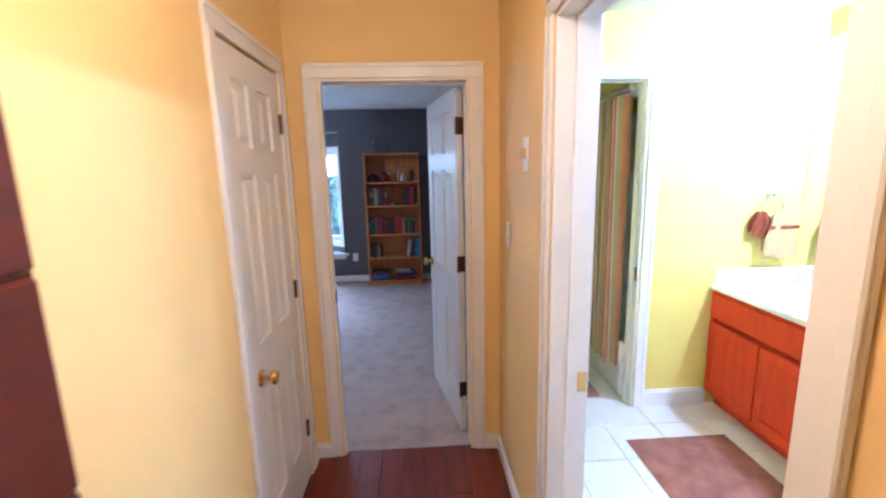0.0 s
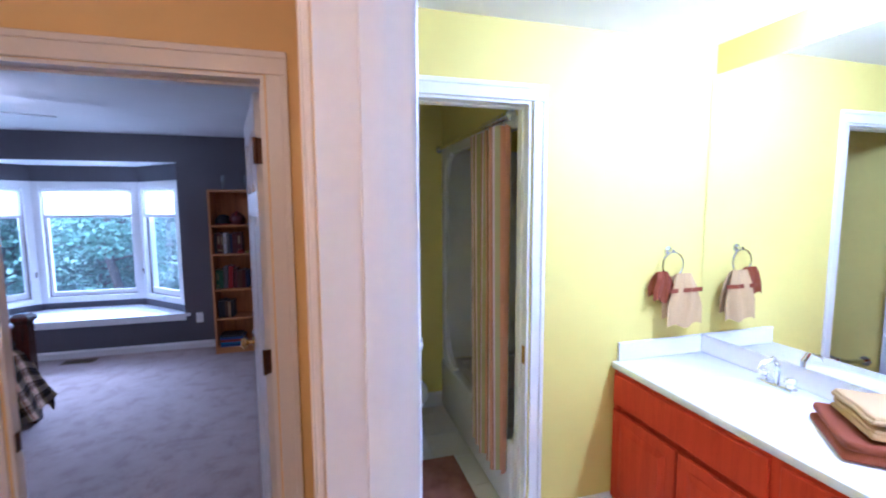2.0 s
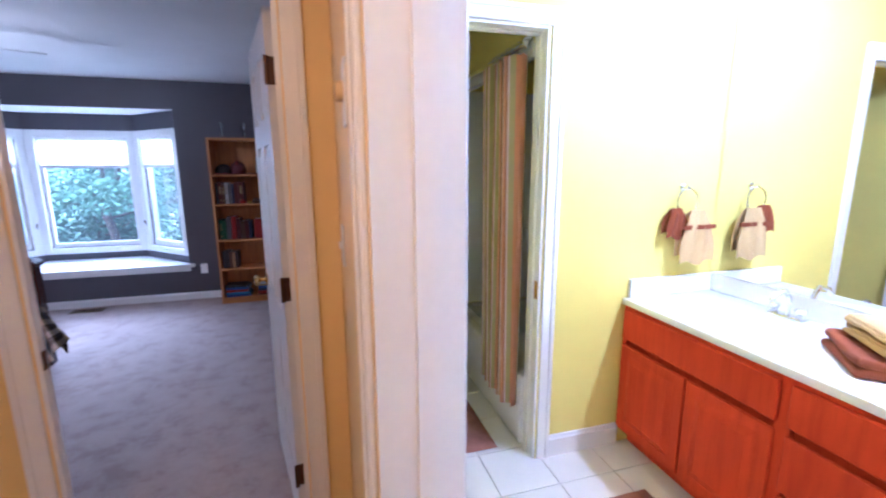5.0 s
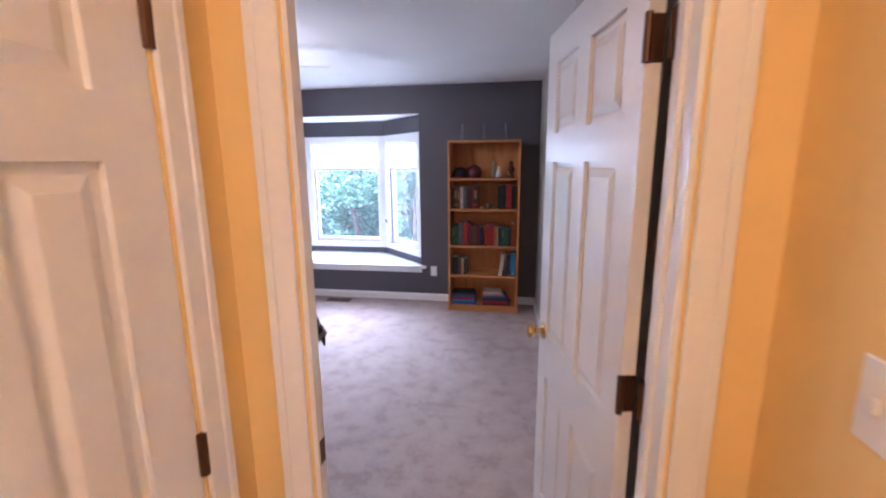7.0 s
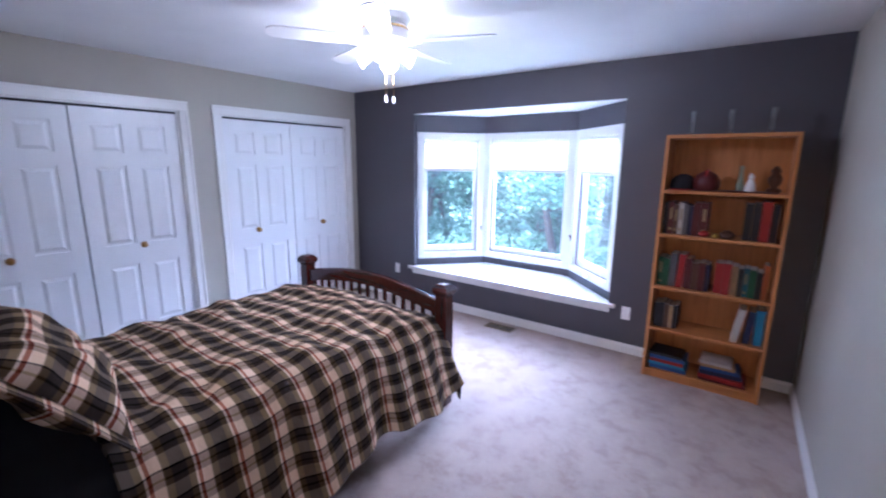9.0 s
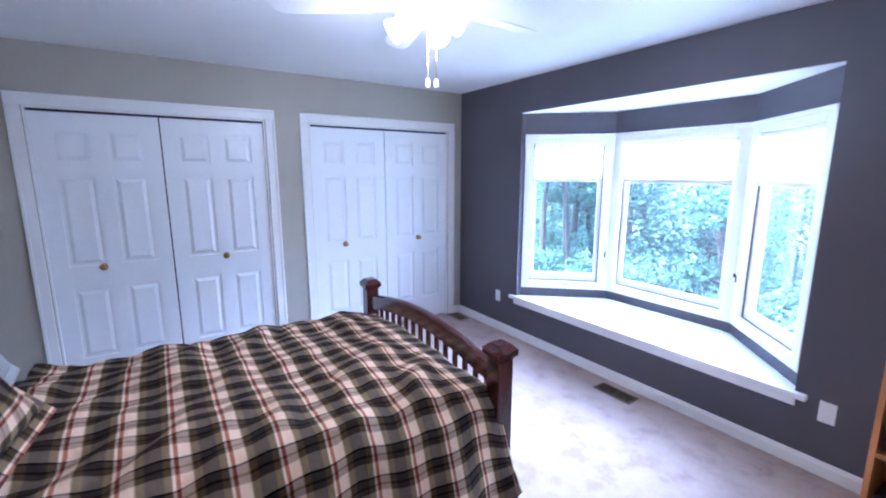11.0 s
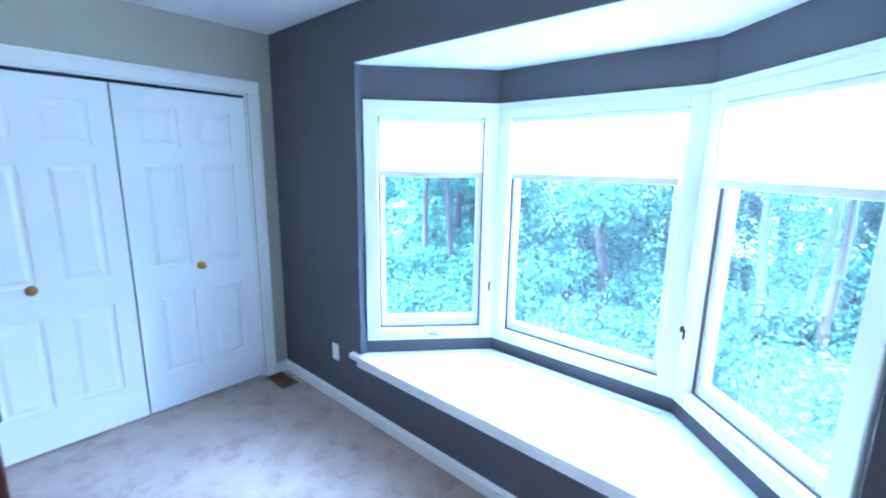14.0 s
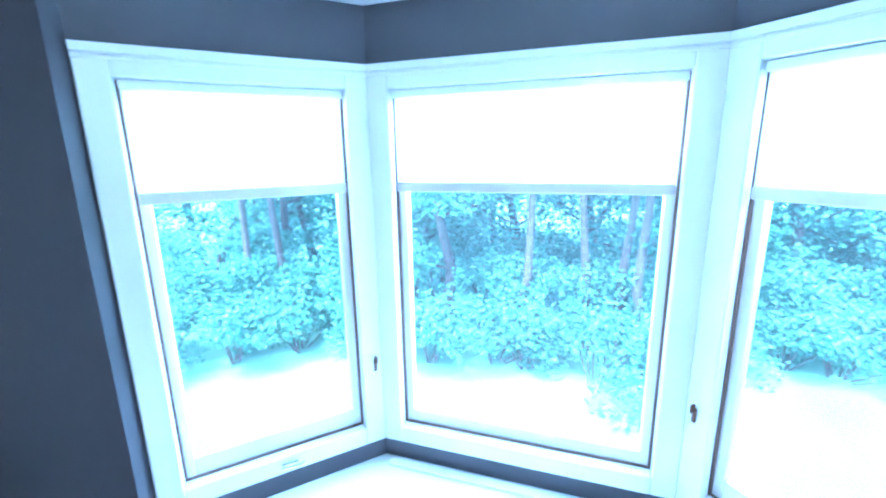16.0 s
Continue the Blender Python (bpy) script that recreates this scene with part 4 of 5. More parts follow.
# Added black shell: stops daylight leaking in and darkens the gaps between the leaves.
solid("closet_back", boxes((XL - 0.75, YB - 0.05, -0.1, XL - 0.70, YW + 0.1, H), (XL - 0.70, YB - 0.05, -0.1, XL - 0.121, YB, H), (XL - 0.70, YW, -0.1, XL - 0.121, YW + 0.1, H), (XL - 0.75, YB - 0.05, H, XL - 0.121, YW + 0.1, H + 0.05), (XL - 0.70, YB, -0.1, XL - 0.121, YW, 0.0)), BLACK, "black shell blocking stray light behind the closet doors", "wall", "structure")
A0, B0, C0, D0 = (-2.745, 6.68), (-2.20, 7.28), (-1.10, 7.28), (-0.49, 6.68)
SEAT, BAYTOP = 0.395, 2.138
solid("wall_window", boxes((XL - 0.12, YW, 0, -2.745, YW + 0.15, H), (-0.49, YW, 0, 1.065, YW + 0.15, H), (-2.745, YW, 0, -0.49, YW + 0.15, SEAT - 0.036), (-2.745, YW, BAYTOP, -0.49, YW + 0.15, H)), SLATE, "dark slate grey accent wall around the bay window", "wall", "structure")
solid("bay_ceiling", prism([(-2.744, YW + 0.002), (-0.491, YW + 0.002), (-0.34, 6.75), (-1.0, 7.45), (-2.3, 7.45), (-2.9, 6.75)], BAYTOP - 0.004, BAYTOP + 0.10), CEILING, "white ceiling of the bay window", "ceiling", "structure")
solid("bay_floor", prism([(-2.9, YW + 0.15), (-0.34, YW + 0.15), (-1.0, 7.45), (-2.3, 7.45)], 0.10, SEAT - 0.037), TRIM, "white underside of the bay window", "wall", "structure")
seat = solid("window_sill_1", prism([(-2.82, 6.59), (-0.43, 6.59), (-0.43, 6.629), (-0.491, 6.629), (-0.491, 6.68), (-1.10, 7.28), (-2.20, 7.28), (-2.744, 6.68), (-2.744, 6.629), (-2.82, 6.629)], SEAT - 0.034, SEAT, 0.004), TRIM, "wide white painted window seat board", "window sill", "structure")
solid("trim_apron", box(-2.77, 6.611, SEAT - 0.085, -0.48, 6.6295, SEAT - 0.035, bevel=0.004), TRIM, "white moulding below the window seat", "trim", "structure")


def bay_side(name, a, b, label):
    """One side of the bay: slate header and foot strip, and a casement window with blind. Local x runs along the side, -y points into the room."""
    a, b = Vector((*a, 0)), Vector((*b, 0))
    d = b - a
    w = d.length
    m = Matrix.Translation(a) @ Matrix.Rotation(math.atan2(d.y, d.x), 4, "Z")
    hd = solid("wall_" + name, boxes((0, 0, SEAT - 0.03, w, 0.12, 0.478), (0, 0, 1.945, w, 0.12, BAYTOP + 0.05)), SLATE, "slate grey strip above and below the bay window", "wall", "structure")
    hd.matrix_world = m
    root = thing(name, m, label, "window", kind="structure")
    z0, z1, e = 0.478, 1.945, 0.084
    fr = bmesh.new()
    for bx in ((0.004, -0.016, z0, e, 0.12, z1), (w - e, -0.016, z0, w - 0.004, 0.12, z1), (e, -0.016, z1 - e, w - e, 0.12, z1), (e, -0.016, z0, w - e, 0.12, z0 + e * 0.85)):
        add_box(fr, *bx, bevel=0.004)
    for bx in ((0.004, -0.024, z1 - 0.024, w - 0.004, -0.015, z1), (0.004, -0.021, z1 - 0.042, w - 0.004, -0.015, z1 - 0.030)):
        add_box(fr, *bx, bevel=0.002)
    part("window_frame", fr, TRIM, root, round_it=False)
    s0, s1, sx0, sx1, sw_ = z0 + e * 0.85 + 0.003, z1 - e - 0.003, e + 0.003, w - e - 0.003, 0.034
    low = 0.054 if w > 1 else 0.072
    part("sash", boxes((sx0, 0.035, s0, sx0 + sw_, 0.075, s1), (sx1 - sw_, 0.035, s0, sx1, 0.075, s1), (sx0 + sw_, 0.035, s0, sx1 - sw_, 0.075, s0 + low), (sx0 + sw_, 0.035, s1 - sw_, sx1 - sw_, 0.075, s1), bevel=0.003), TRIM, root, round_it=False)
    part("weatherstrip", boxes((sx0 - 0.002, 0.024, s0, sx0 + 0.005, 0.034, s1), (sx1 - 0.005, 0.024, s0, sx1 + 0.002, 0.034, s1), (sx0, 0.026, s0 - 0.002, sx1, 0.034, s0 + 0.004), (sx0, 0.0225, s1 - 0.003, sx1, 0.034, s1 + 0.002)), tint("brown_weatherstrip", (0.16, 0.095, 0.07)), root, "brown weatherstrip", round_it=False)
    pane = part("pane", box(sx0 + sw_ - 0.004, 0.052, s0 + low - 0.006, sx1 - sw_ + 0.004, 0.056, s1 - sw_ + 0.004), GLASS, root, round_it=False)
    pane.visible_shadow = False
    bl = thing("window_blind", m, "half-raised white fabric window blind", "blind", "bay window blinds")
    part("head_rail", box(sx0 + 0.006, -0.004, s1 - 0.026, sx1 - 0.006, 0.022, s1, bevel=0.003), TRIM, bl, round_it=False)
    part("fabric", box(sx0 + 0.012, 0.008, 1.545, sx1 - 0.012, 0.0105, s1 - 0.026), BLIND, bl, round_it=False)
    part("bottom_rail", box(sx0 + 0.010, 0.0, 1.510, sx1 - 0.010, 0.020, 1.546, bevel=0.004), tint("blind_rail", (0.68, 0.62, 0.64)), bl)
    cx = w * (0.52 if name != "window_2" else 0.5)
    if name != "window_2":
        part("crank_base", box(cx - 0.03, -0.034, z0 + 0.035, cx + 0.03, -0.016, z0 + 0.052, bevel=0.004), CHROME, root)
        part("crank_handle", bent([(cx - 0.02, -0.034, z0 + 0.046), (cx - 0.03, -0.05, z0 + 0.05), (cx + 0.035, -0.046, z0 + 0.04), (cx + 0.05, -0.046, z0 + 0.05)], 0.005), CHROME, root)
    for x in ([w - 0.034] if name == "window_1" else [0.036] if name == "window_3" else []):
        part("lock_lever", boxes((x - 0.006, -0.024, 0.80, x + 0.006, -0.016, 0.85), (x - 0.004, -0.04, 0.838, x + 0.004, -0.022, 0.866), bevel=0.002), BRONZE, root, "small dark metal window latch")
    return root


bay_side("window_1", A0, B0, "white casement side window of the bay with crank")
bay_side("window_2", B0, C0, "wide white fixed centre window of the bay")
bay_side("window_3", C0, D0, "white casement side window of the bay with crank")
solid("trim_seat_strip", box(-2.16, 7.215, SEAT, -1.14, 7.255, SEAT + 0.012, bevel=0.003), TRIM, "thin white strip at the back of the window seat", "trim", "structure")

baseboard("baseboard_window", (XL, YW), (right_x(YW), YW), (0, -1))
baseboard("baseboard_right", (right_x(YB + 0.1), YB + 0.1), (right_x(YW), YW - 0.015), (-1, 0))
baseboard("baseboard_closet_left", (XL, YB), (XL, 2.981), (1, 0))
baseboard("baseboard_closet_mid", (XL, 4.654), (XL, 4.861), (1, 0))
baseboard("baseboard_closet_right", (XL, 6.534), (XL, 6.61), (1, 0))
baseboard("baseboard_door_wall", (XL, YB), (-0.01, YB), (0, 1))

# closets: two pairs of bifold leaves
for nm, y0, y1 in (("door_frame_closet_near", 3.065, 4.57), ("door_frame_closet_far", 4.945, 6.45)):
    casing(nm, pose(XL, y0, 0, 0, 0, 90), y1 - y0, 2.035, "white moulded trim round a bedroom closet", 0.11, 0.082)
    w = (y1 - y0) / 2 - 0.017
    for i in range(2):
        ys = y0 + 0.012 + i * (w + 0.010)
        door_leaf("closet_door", pose(XL - 0.022, ys, FZ + 0.018, 0, 0, 90), w, 2.022, 0.034, CLOSET_PAINT, "closed white six-panel bifold closet door with brass knob", columns=((0.105, w / 2 - 0.05), (w / 2 + 0.05, w - 0.105)), group="bifold closet doors", knob=(w * (0.40 if i == 0 else 0.51), 0.922), fold=True)
    solid("trim_closet_track", box(XL - 0.05, y0 + 0.013, 2.008, XL - 0.02, y1 - 0.013, 2.022), BLACK, "dark sliding track above the closet doors", "trim", "structure")

# floor registers and outlets
for x, y in ((-3.585, 6.505), (-1.49, 6.475)):
    rg = thing("floor_register", pose(x, y, FZ + 0.001), "bronze slotted floor register set in the carpet", "floor register", "floor registers")
    part("frame", boxes((-0.15, -0.065, 0, 0.15, -0.05, 0.006), (-0.15, 0.05, 0, 0.15, 0.065, 0.006), (-0.15, -0.05, 0, -0.135, 0.05, 0.006), (0.135, -0.05, 0, 0.15, 0.05, 0.006), (-0.004, -0.05, 0, 0.004, 0.05, 0.006)), VENT_BROWN, rg, round_it=False)
    part("damper", box(-0.135, -0.05, 0.0003, 0.135, 0.05, 0.0015), BLACK, rg, round_it=False)
    for i in range(18):
        xs = -0.128 + i * 0.0151
        part("slat", box(xs, -0.05, 0.001, xs + 0.0055, 0.05, 0.0048), VENT_BROWN, rg, round_it=False)
outlet(pose(-0.34, YW, 0.33), "white duplex outlet on the slate grey wall")
outlet(pose(-3.02, YW, 0.33), "white duplex outlet on the slate grey wall")
outlet(pose(right_x(4.3), 4.3, 0.33, 0, 0, -90), "white duplex outlet on the greige wall")

# bookcase
SX0, SX1, SY0, SY1, SH = -0.113, 0.648, 6.295, 6.605, 1.857
bk = thing("bookcase", pose(SX0, SY0, FZ), "tall birch bookcase with five shelves, half full", "bookcase")
SW, SD = SX1 - SX0, SY1 - SY0
part("side", box(0, 0, 0, 0.022, SD, SH, bevel=0.0015), BIRCH, bk, round_it=False)
part("side", box(SW - 0.022, 0, 0, SW, SD, SH, bevel=0.0015), BIRCH, bk, round_it=False)
part("back", box(0.022, SD - 0.008, 0.06, SW - 0.022, SD - 0.002, SH - 0.022), BIRCH, bk, round_it=False)
part("top", box(0.022, 0, SH - 0.024, SW - 0.022, SD, SH - 0.001, bevel=0.0015), BIRCH_X, bk, round_it=False)
part("plinth", box(0.022, 0.012, 0, SW - 0.022, 0.03, 0.06), BIRCH_X, bk, round_it=False)
LEVELS = [FZ + z for z in (0.068, 0.408, 0.742, 1.142, 1.466)]
for z in (lv - FZ for lv in LEVELS):
    part("shelf", box(0.022, 0.003, z - 0.022, SW - 0.022, SD - 0.008, z, bevel=0.0015), BIRCH_X, bk, round_it=False)

PALETTE = {"black": (0.010, 0.009, 0.011), "red": (0.28, 0.012, 0.009), "maroon": (0.075, 0.007, 0.007), "white": (0.52, 0.48, 0.43), "green": (0.012, 0.075, 0.025),
           "teal": (0.012, 0.10, 0.13), "blue": (0.02, 0.07, 0.22), "sky": (0.03, 0.21, 0.38), "tan": (0.40, 0.24, 0.10), "orange": (0.42, 0.10, 0.015), "grey": (0.10, 0.09, 0.09), "brown": (0.08, 0.033, 0.016), "yellow": (0.42, 0.29, 0.04), "navy": (0.014, 0.02, 0.06)}


def book(x, y, z, w, h, d, colour, lean=0.0, flat=False, spin=0.0, word=""):
    """A book with cover boards, rounded spine and a page block; spine towards the room."""
    m = pose(x, y, z, 0, lean, spin)
    lab = f"{colour} " + ("book lying flat in a stack" if flat else "hardback book standing on the shelf" if not lean else "book leaning on its neighbour")
    root = thing("book", m, lab, "book", "books in the bookcase")
    cover = tint("cover_" + colour, PALETTE[colour], 0.45)
    t = 0.003
    if flat:
        part("cover", boxes((0, 0, 0, w, d, t), (0, 0, h - t, w, d, h), (0, 0, t, w, t, h - t)), cover, root, round_it=False)
        part("page_block", box(0.004, t, t, w - 0.004, d - 0.004, h - t), tint("paper", (0.66, 0.60, 0.48), 0.8), root, round_it=False)
    else:
        part("cover", boxes((0, 0, 0, t, d, h), (w - t, 0, 0, w, d, h), (t, 0, 0, w - t, t, h)), cover, root, round_it=False)
        part("page_block", box(t, t, 0.004, w - t, d - 0.004, h - 0.004), tint("paper", (0.66, 0.60, 0.48), 0.8), root, round_it=False)
        if h > 0.2 and random.random() < 0.45:
            part("spine_title", box(w * 0.3, -0.0006, h * 0.45, w * 0.7, 0.0, h * 0.82), tint("title_gold", (0.30, 0.21, 0.09)), root, round_it=False)
            part("spine_mark", box(w * 0.25, -0.0006, h * 0.12, w * 0.75, 0.0, h * 0.2), tint("title_gold", (0.30, 0.21, 0.09)), root, round_it=False)


def row(x, level, spec):
    for w, h, colour, lean in spec:
        book(SX0 + x, SY0 + 0.04 + random.uniform(0, 0.02), LEVELS[level] + 0.001 + (w * math.sin(radians(-lean)) if lean < 0 else 0), w, h, 0.17, colour, lean)
        x += w + 0.0015 + abs(math.sin(radians(lean))) * h * 0.9


row(0.03, 3, [(0.03, 0.23, "black", 0), (0.035, 0.24, "maroon", 0), (0.028, 0.22, "brown", 0), (0.03, 0.235, "white", 0), (0.032, 0.225, "grey", 0), (0.025, 0.215, "navy", 0), (0.045, 0.24, "maroon", 0), (0.05, 0.24, "maroon", 0)])
row(0.525, 3, [(0.045, 0.25, "black", 0), (0.045, 0.26, "black", 0), (0.055, 0.27, "red", 0), (0.04, 0.25, "black", 0)])
row(0.03, 2, [(0.04, 0.22, "green", 0), (0.035, 0.21, "green", 0), (0.045, 0.25, "grey", 0), (0.045, 0.255, "red", 3), (0.04, 0.23, "maroon", 0), (0.045, 0.20, "brown", 0), (0.04, 0.21, "maroon", 0), (0.025, 0.20, "navy", 0)])
row(0.40, 2, [(0.05, 0.22, "red", 0), (0.045, 0.225, "red", 0), (0.04, 0.21, "tan", 0), (0.03, 0.20, "black", 0), (0.03, 0.205, "teal", 0), (0.04, 0.20, "green", 0), (0.035, 0.19, "black", 0), (0.03, 0.24, "orange", 0)])
row(0.035, 1, [(0.035, 0.19, "black", 0), (0.035, 0.20, "black", 0), (0.03, 0.19, "brown", 0), (0.025, 0.18, "tan", 0), (0.03, 0.185, "black", 0)])
row(0.545, 1, [(0.04, 0.25, "white", 8), (0.04, 0.24, "navy", 5), (0.05, 0.255, "sky", 0)])
z = LEVELS[0] + 0.001
for h, c, w in ((0.03, "blue", 0.26), (0.022, "sky", 0.25), (0.026, "red", 0.24), (0.028, "blue", 0.25), (0.02, "black", 0.23)):
    book(SX0 + 0.035 + random.uniform(0, 0.01), SY0 + 0.03, z, w, h, 0.2, c, flat=True, spin=random.uniform(-3, 3))
    z += h + 0.0015
z = LEVELS[0] + 0.001
for h, c, w in ((0.02, "maroon", 0.30), (0.028, "red", 0.28), (0.03, "navy", 0.27), (0.025, "blue", 0.25), (0.022, "tan", 0.22), (0.02, "white", 0.2)):
    book(SX0 + 0.37 + random.uniform(0, 0.02), SY0 + 0.03, z, w, h, 0.2, c, flat=True, spin=random.uniform(-4, 4))
    z += h + 0.0015

# small keepsakes on the upper shelves
def cap(x, level, colour, label):
    root = thing("cap", pose(SX0 + x, SY0 + 0.14, LEVELS[level] + 0.001), label, "cap")
    mt = tint("cap_" + colour, PALETTE[colour], 0.85)
    part("crown", lathe([(0.085, 0), (0.088, 0.03), (0.08, 0.07), (0.055, 0.10), (0.02, 0.115)], 20), mt, root)
    brim = bmesh.new()
    add_box(brim, -0.07, -0.15, 0.004, 0.07, -0.06, 0.010, bevel=0.003)
    part("brim", brim, tint("cap_red", PALETTE["red"], 0.85), root, "red brim")


cap(0.12, 4, "black", "black baseball cap with red brim on the shelf")
hel = thing("helmet", pose(SX0 + 0.27, SY0 + 0.13, LEVELS[4] + 0.001), "small dark red toy helmet on the shelf", "helmet")
part("shell", lathe([(0.07, 0), (0.085, 0.03), (0.085, 0.07), (0.065, 0.11), (0.03, 0.135), (0.005, 0.14)], 24), tint("cover_maroon", PALETTE["maroon"]), hel)
part("crest", box(-0.008, -0.07, 0.10, 0.008, 0.06, 0.15, bevel=0.004), tint("cover_red", PALETTE["red"]), hel)
tray = thing("tray", pose(SX0 + 0.35, SY0 + 0.11, LEVELS[4] + 0.0005), "flat dark red tray under the keepsakes", "tray")
fig = thing("figurine", pose(SX0 + 0.53, SY0 + 0.10, LEVELS[4] + 0.009), "small white porcelain bell figurine", "figurine")
part("body", lathe([(0.034, 0), (0.036, 0.01), (0.026, 0.05), (0.014, 0.08), (0.018, 0.095), (0.006, 0.12)], 18), PORCELAIN, fig)
part("base", box(-0.30, -0.08, 0, 0.34, 0.08, 0.007, bevel=0.002), tint("cover_maroon", PALETTE["maroon"]), tray)
sea = thing("ornament", pose(SX0 + 0.66, SY0 + 0.11, LEVELS[4] + 0.009), "dark red carved ornament", "ornament")
part("body", lathe([(0.04, 0), (0.042, 0.015), (0.02, 0.03), (0.035, 0.06), (0.04, 0.09), (0.022, 0.12), (0.03, 0.14), (0.008, 0.17)], 18), tint("cover_brown", PALETTE["brown"]), sea)
vs_ = thing("vase", pose(SX0 + 0.47, SY0 + 0.17, LEVELS[4] + 0.009), "slim pale green glass vase", "vase")
part("body", lathe([(0.02, 0), (0.024, 0.03), (0.014, 0.09), (0.01, 0.14), (0.016, 0.17)], 16), tint("pale_green", (0.35, 0.40, 0.28), 0.2), vs_)
for x, lv, c, r in ((0.30, 3, "red", 0.035), (0.37, 3, "yellow", 0.022), (0.44, 3, "brown", 0.045)):
    tn = thing("trinket", pose(SX0 + x, SY0 + 0.06, LEVELS[lv] + 0.001), f"small round {c} trinket on the shelf", "ornament", "shelf trinkets")
    part("body", lathe([(r * 0.7, 0), (r, r * 0.35), (r * 0.95, r * 0.8), (r * 0.5, r * 1.2), (r * 0.2, r * 1.3)], 16), tint("cover_" + c, PALETTE[c]), tn)
for x in (0.14, 0.37, 0.60):
    gl = thing("glass_vase", pose(SX0 + x, SY0 + 0.12, FZ + SH + 0.0005), "small clear glass bud vase on the bookcase", "vase", "glass vases on the bookcase")
    part("glass", lathe([(0.026, 0), (0.026, 0.006), (0.012, 0.016), (0.018, 0.04), (0.012, 0.062), (0.016, 0.08), (0.018, 0.13), (0.021, 0.165), (0.018, 0.165), (0.014, 0.13), (0.010, 0.088)], 18), CLEAR, gl)

# ---- bed ----
BX0, BX1, BY0, BY1 = -2.58, -1.134, 2.78, 5.0
bed = thing("bed", pose(0, 0, 0), "dark cherry wood bed with arched slatted footboard", "bed")


def post(x, y, h):
    bm = box(x - 0.045, y - 0.045, FZ, x + 0.045, y + 0.045, h - 0.075, bevel=0.006)
    p = part("post", bm, CHERRY_UP, bed)
    c = boxes((x - 0.05, y - 0.05, h - 0.075, x + 0.05, y + 0.05, h - 0.06), (x - 0.062, y - 0.062, h - 0.060, x + 0.062, y + 0.062, h - 0.030), bevel=0.006)
    q = add_box(c, x - 0.062, y - 0.062, h - 0.030, x + 0.062, y + 0.062, h)
    for v in q.verts:
        if v.co.z > h - 0.004:
            v.co.x = x + (v.co.x - x) * 0.55
            v.co.y = y + (v.co.y - y) * 0.55
    part("cap", c, CHERRY, p, round_it=False)


def arched(y, z_low, z_end, rise, thick, name):
    bm = bmesh.new()
    n = 28
    rings = []
    for i in range(n + 1):
        u = i / n
        x = BX0 + 0.045 + u * (BX1 - BX0 - 0.09)
        zt = z_end + rise * math.sin(math.pi * u) ** 1.0
        zb = zt - z_low
        rings.append([bm.verts.new(p) for p in ((x, y - thick / 2, zb), (x, y + thick / 2, zb), (x, y + thick / 2, zt - 0.008), (x, y + thick / 4, zt), (x, y - thick / 4, zt), (x, y - thick / 2, zt - 0.008))])
    for a, b in zip(rings, rings[1:]):
        for i in range(6):
            bm.faces.new((a[i], a[(i + 1) % 6], b[(i + 1) % 6], b[i]))
    bm.faces.new(rings[0][::-1])
    bm.faces.new(rings[-1])
    bmesh.ops.recalc_face_normals(bm, faces=bm.faces[:])
    part(name, bm, CHERRY, bed)


for y, h in ((BY1, 0.83), (BY0, 1.05)):
    for x in (BX0, BX1):
        post(x, y, h)
arched(BY1, 0.10, 0.715, 0.085, 0.045, "footboard_rail")
arched(BY0, 0.12, 0.90, 0.10, 0.045, "headboard_rail")
part("footboard_lower_rail", box(BX0 + 0.045, BY1 - 0.02, 0.20, BX1 - 0.045, BY1 + 0.02, 0.34, bevel=0.005), CHERRY, bed)
part("headboard_lower_rail", box(BX0 + 0.045, BY0 - 0.02, 0.25, BX1 - 0.045, BY0 + 0.02, 0.40, bevel=0.005), CHERRY, bed)
for i in range(15):
    u = (i + 1) / 16
    x = BX0 + u * (BX1 - BX0)
    for y, zt, z0 in ((BY1, 0.62 + 0.085 * math.sin(math.pi * u), 0.335), (BY0, 0.785 + 0.10 * math.sin(math.pi * u), 0.395)):
        part("slat", box(x - 0.016, y - 0.009, z0, x + 0.016, y + 0.009, zt, bevel=0.003), CHERRY_UP, bed, round_it=False)
for x in (BX0 + 0.02, BX1 - 0.02):
    part("side_rail", box(x - 0.014, BY0 + 0.045, 0.20, x + 0.014, BY1 - 0.045, 0.36, bevel=0.004), CHERRY, bed)
mt = thing("mattress", pose(0, 0, 0.22), "dark covered mattress and box spring on the bed", "mattress")
part("box_spring", box(BX0 + 0.05, BY0 + 0.06, 0.0, BX1 - 0.05, BY1 - 0.06, 0.19, bevel=0.03, segments=2), DARK_CLOTH, mt)
part("mattress_pad", box(BX0 + 0.04, BY0 + 0.05, 0.192, BX1 - 0.04, BY1 - 0.05, 0.375, bevel=0.05, segments=3), DARK_CLOTH, mt)

# plaid comforter draped over the bed
cf = thing("comforter", pose(0, 0, 0), "rumpled black cream and red plaid comforter", "comforter")
CY0, CY1 = 3.16, 4.985
SECT = [(-2.64, 0.16), (-2.66, 0.35), (-2.63, 0.52), (-2.55, 0.605), (-2.40, 0.635), (-1.87, 0.655), (-1.35, 0.645), (-1.19, 0.612), (-1.11, 0.53), (-1.065, 0.38), (-1.02, 0.235), (-0.99, 0.11)]
LEN = [0.0]
for (xa, za), (xb, zb) in zip(SECT, SECT[1:]):
    LEN.append(LEN[-1] + math.hypot(xb - xa, zb - za))


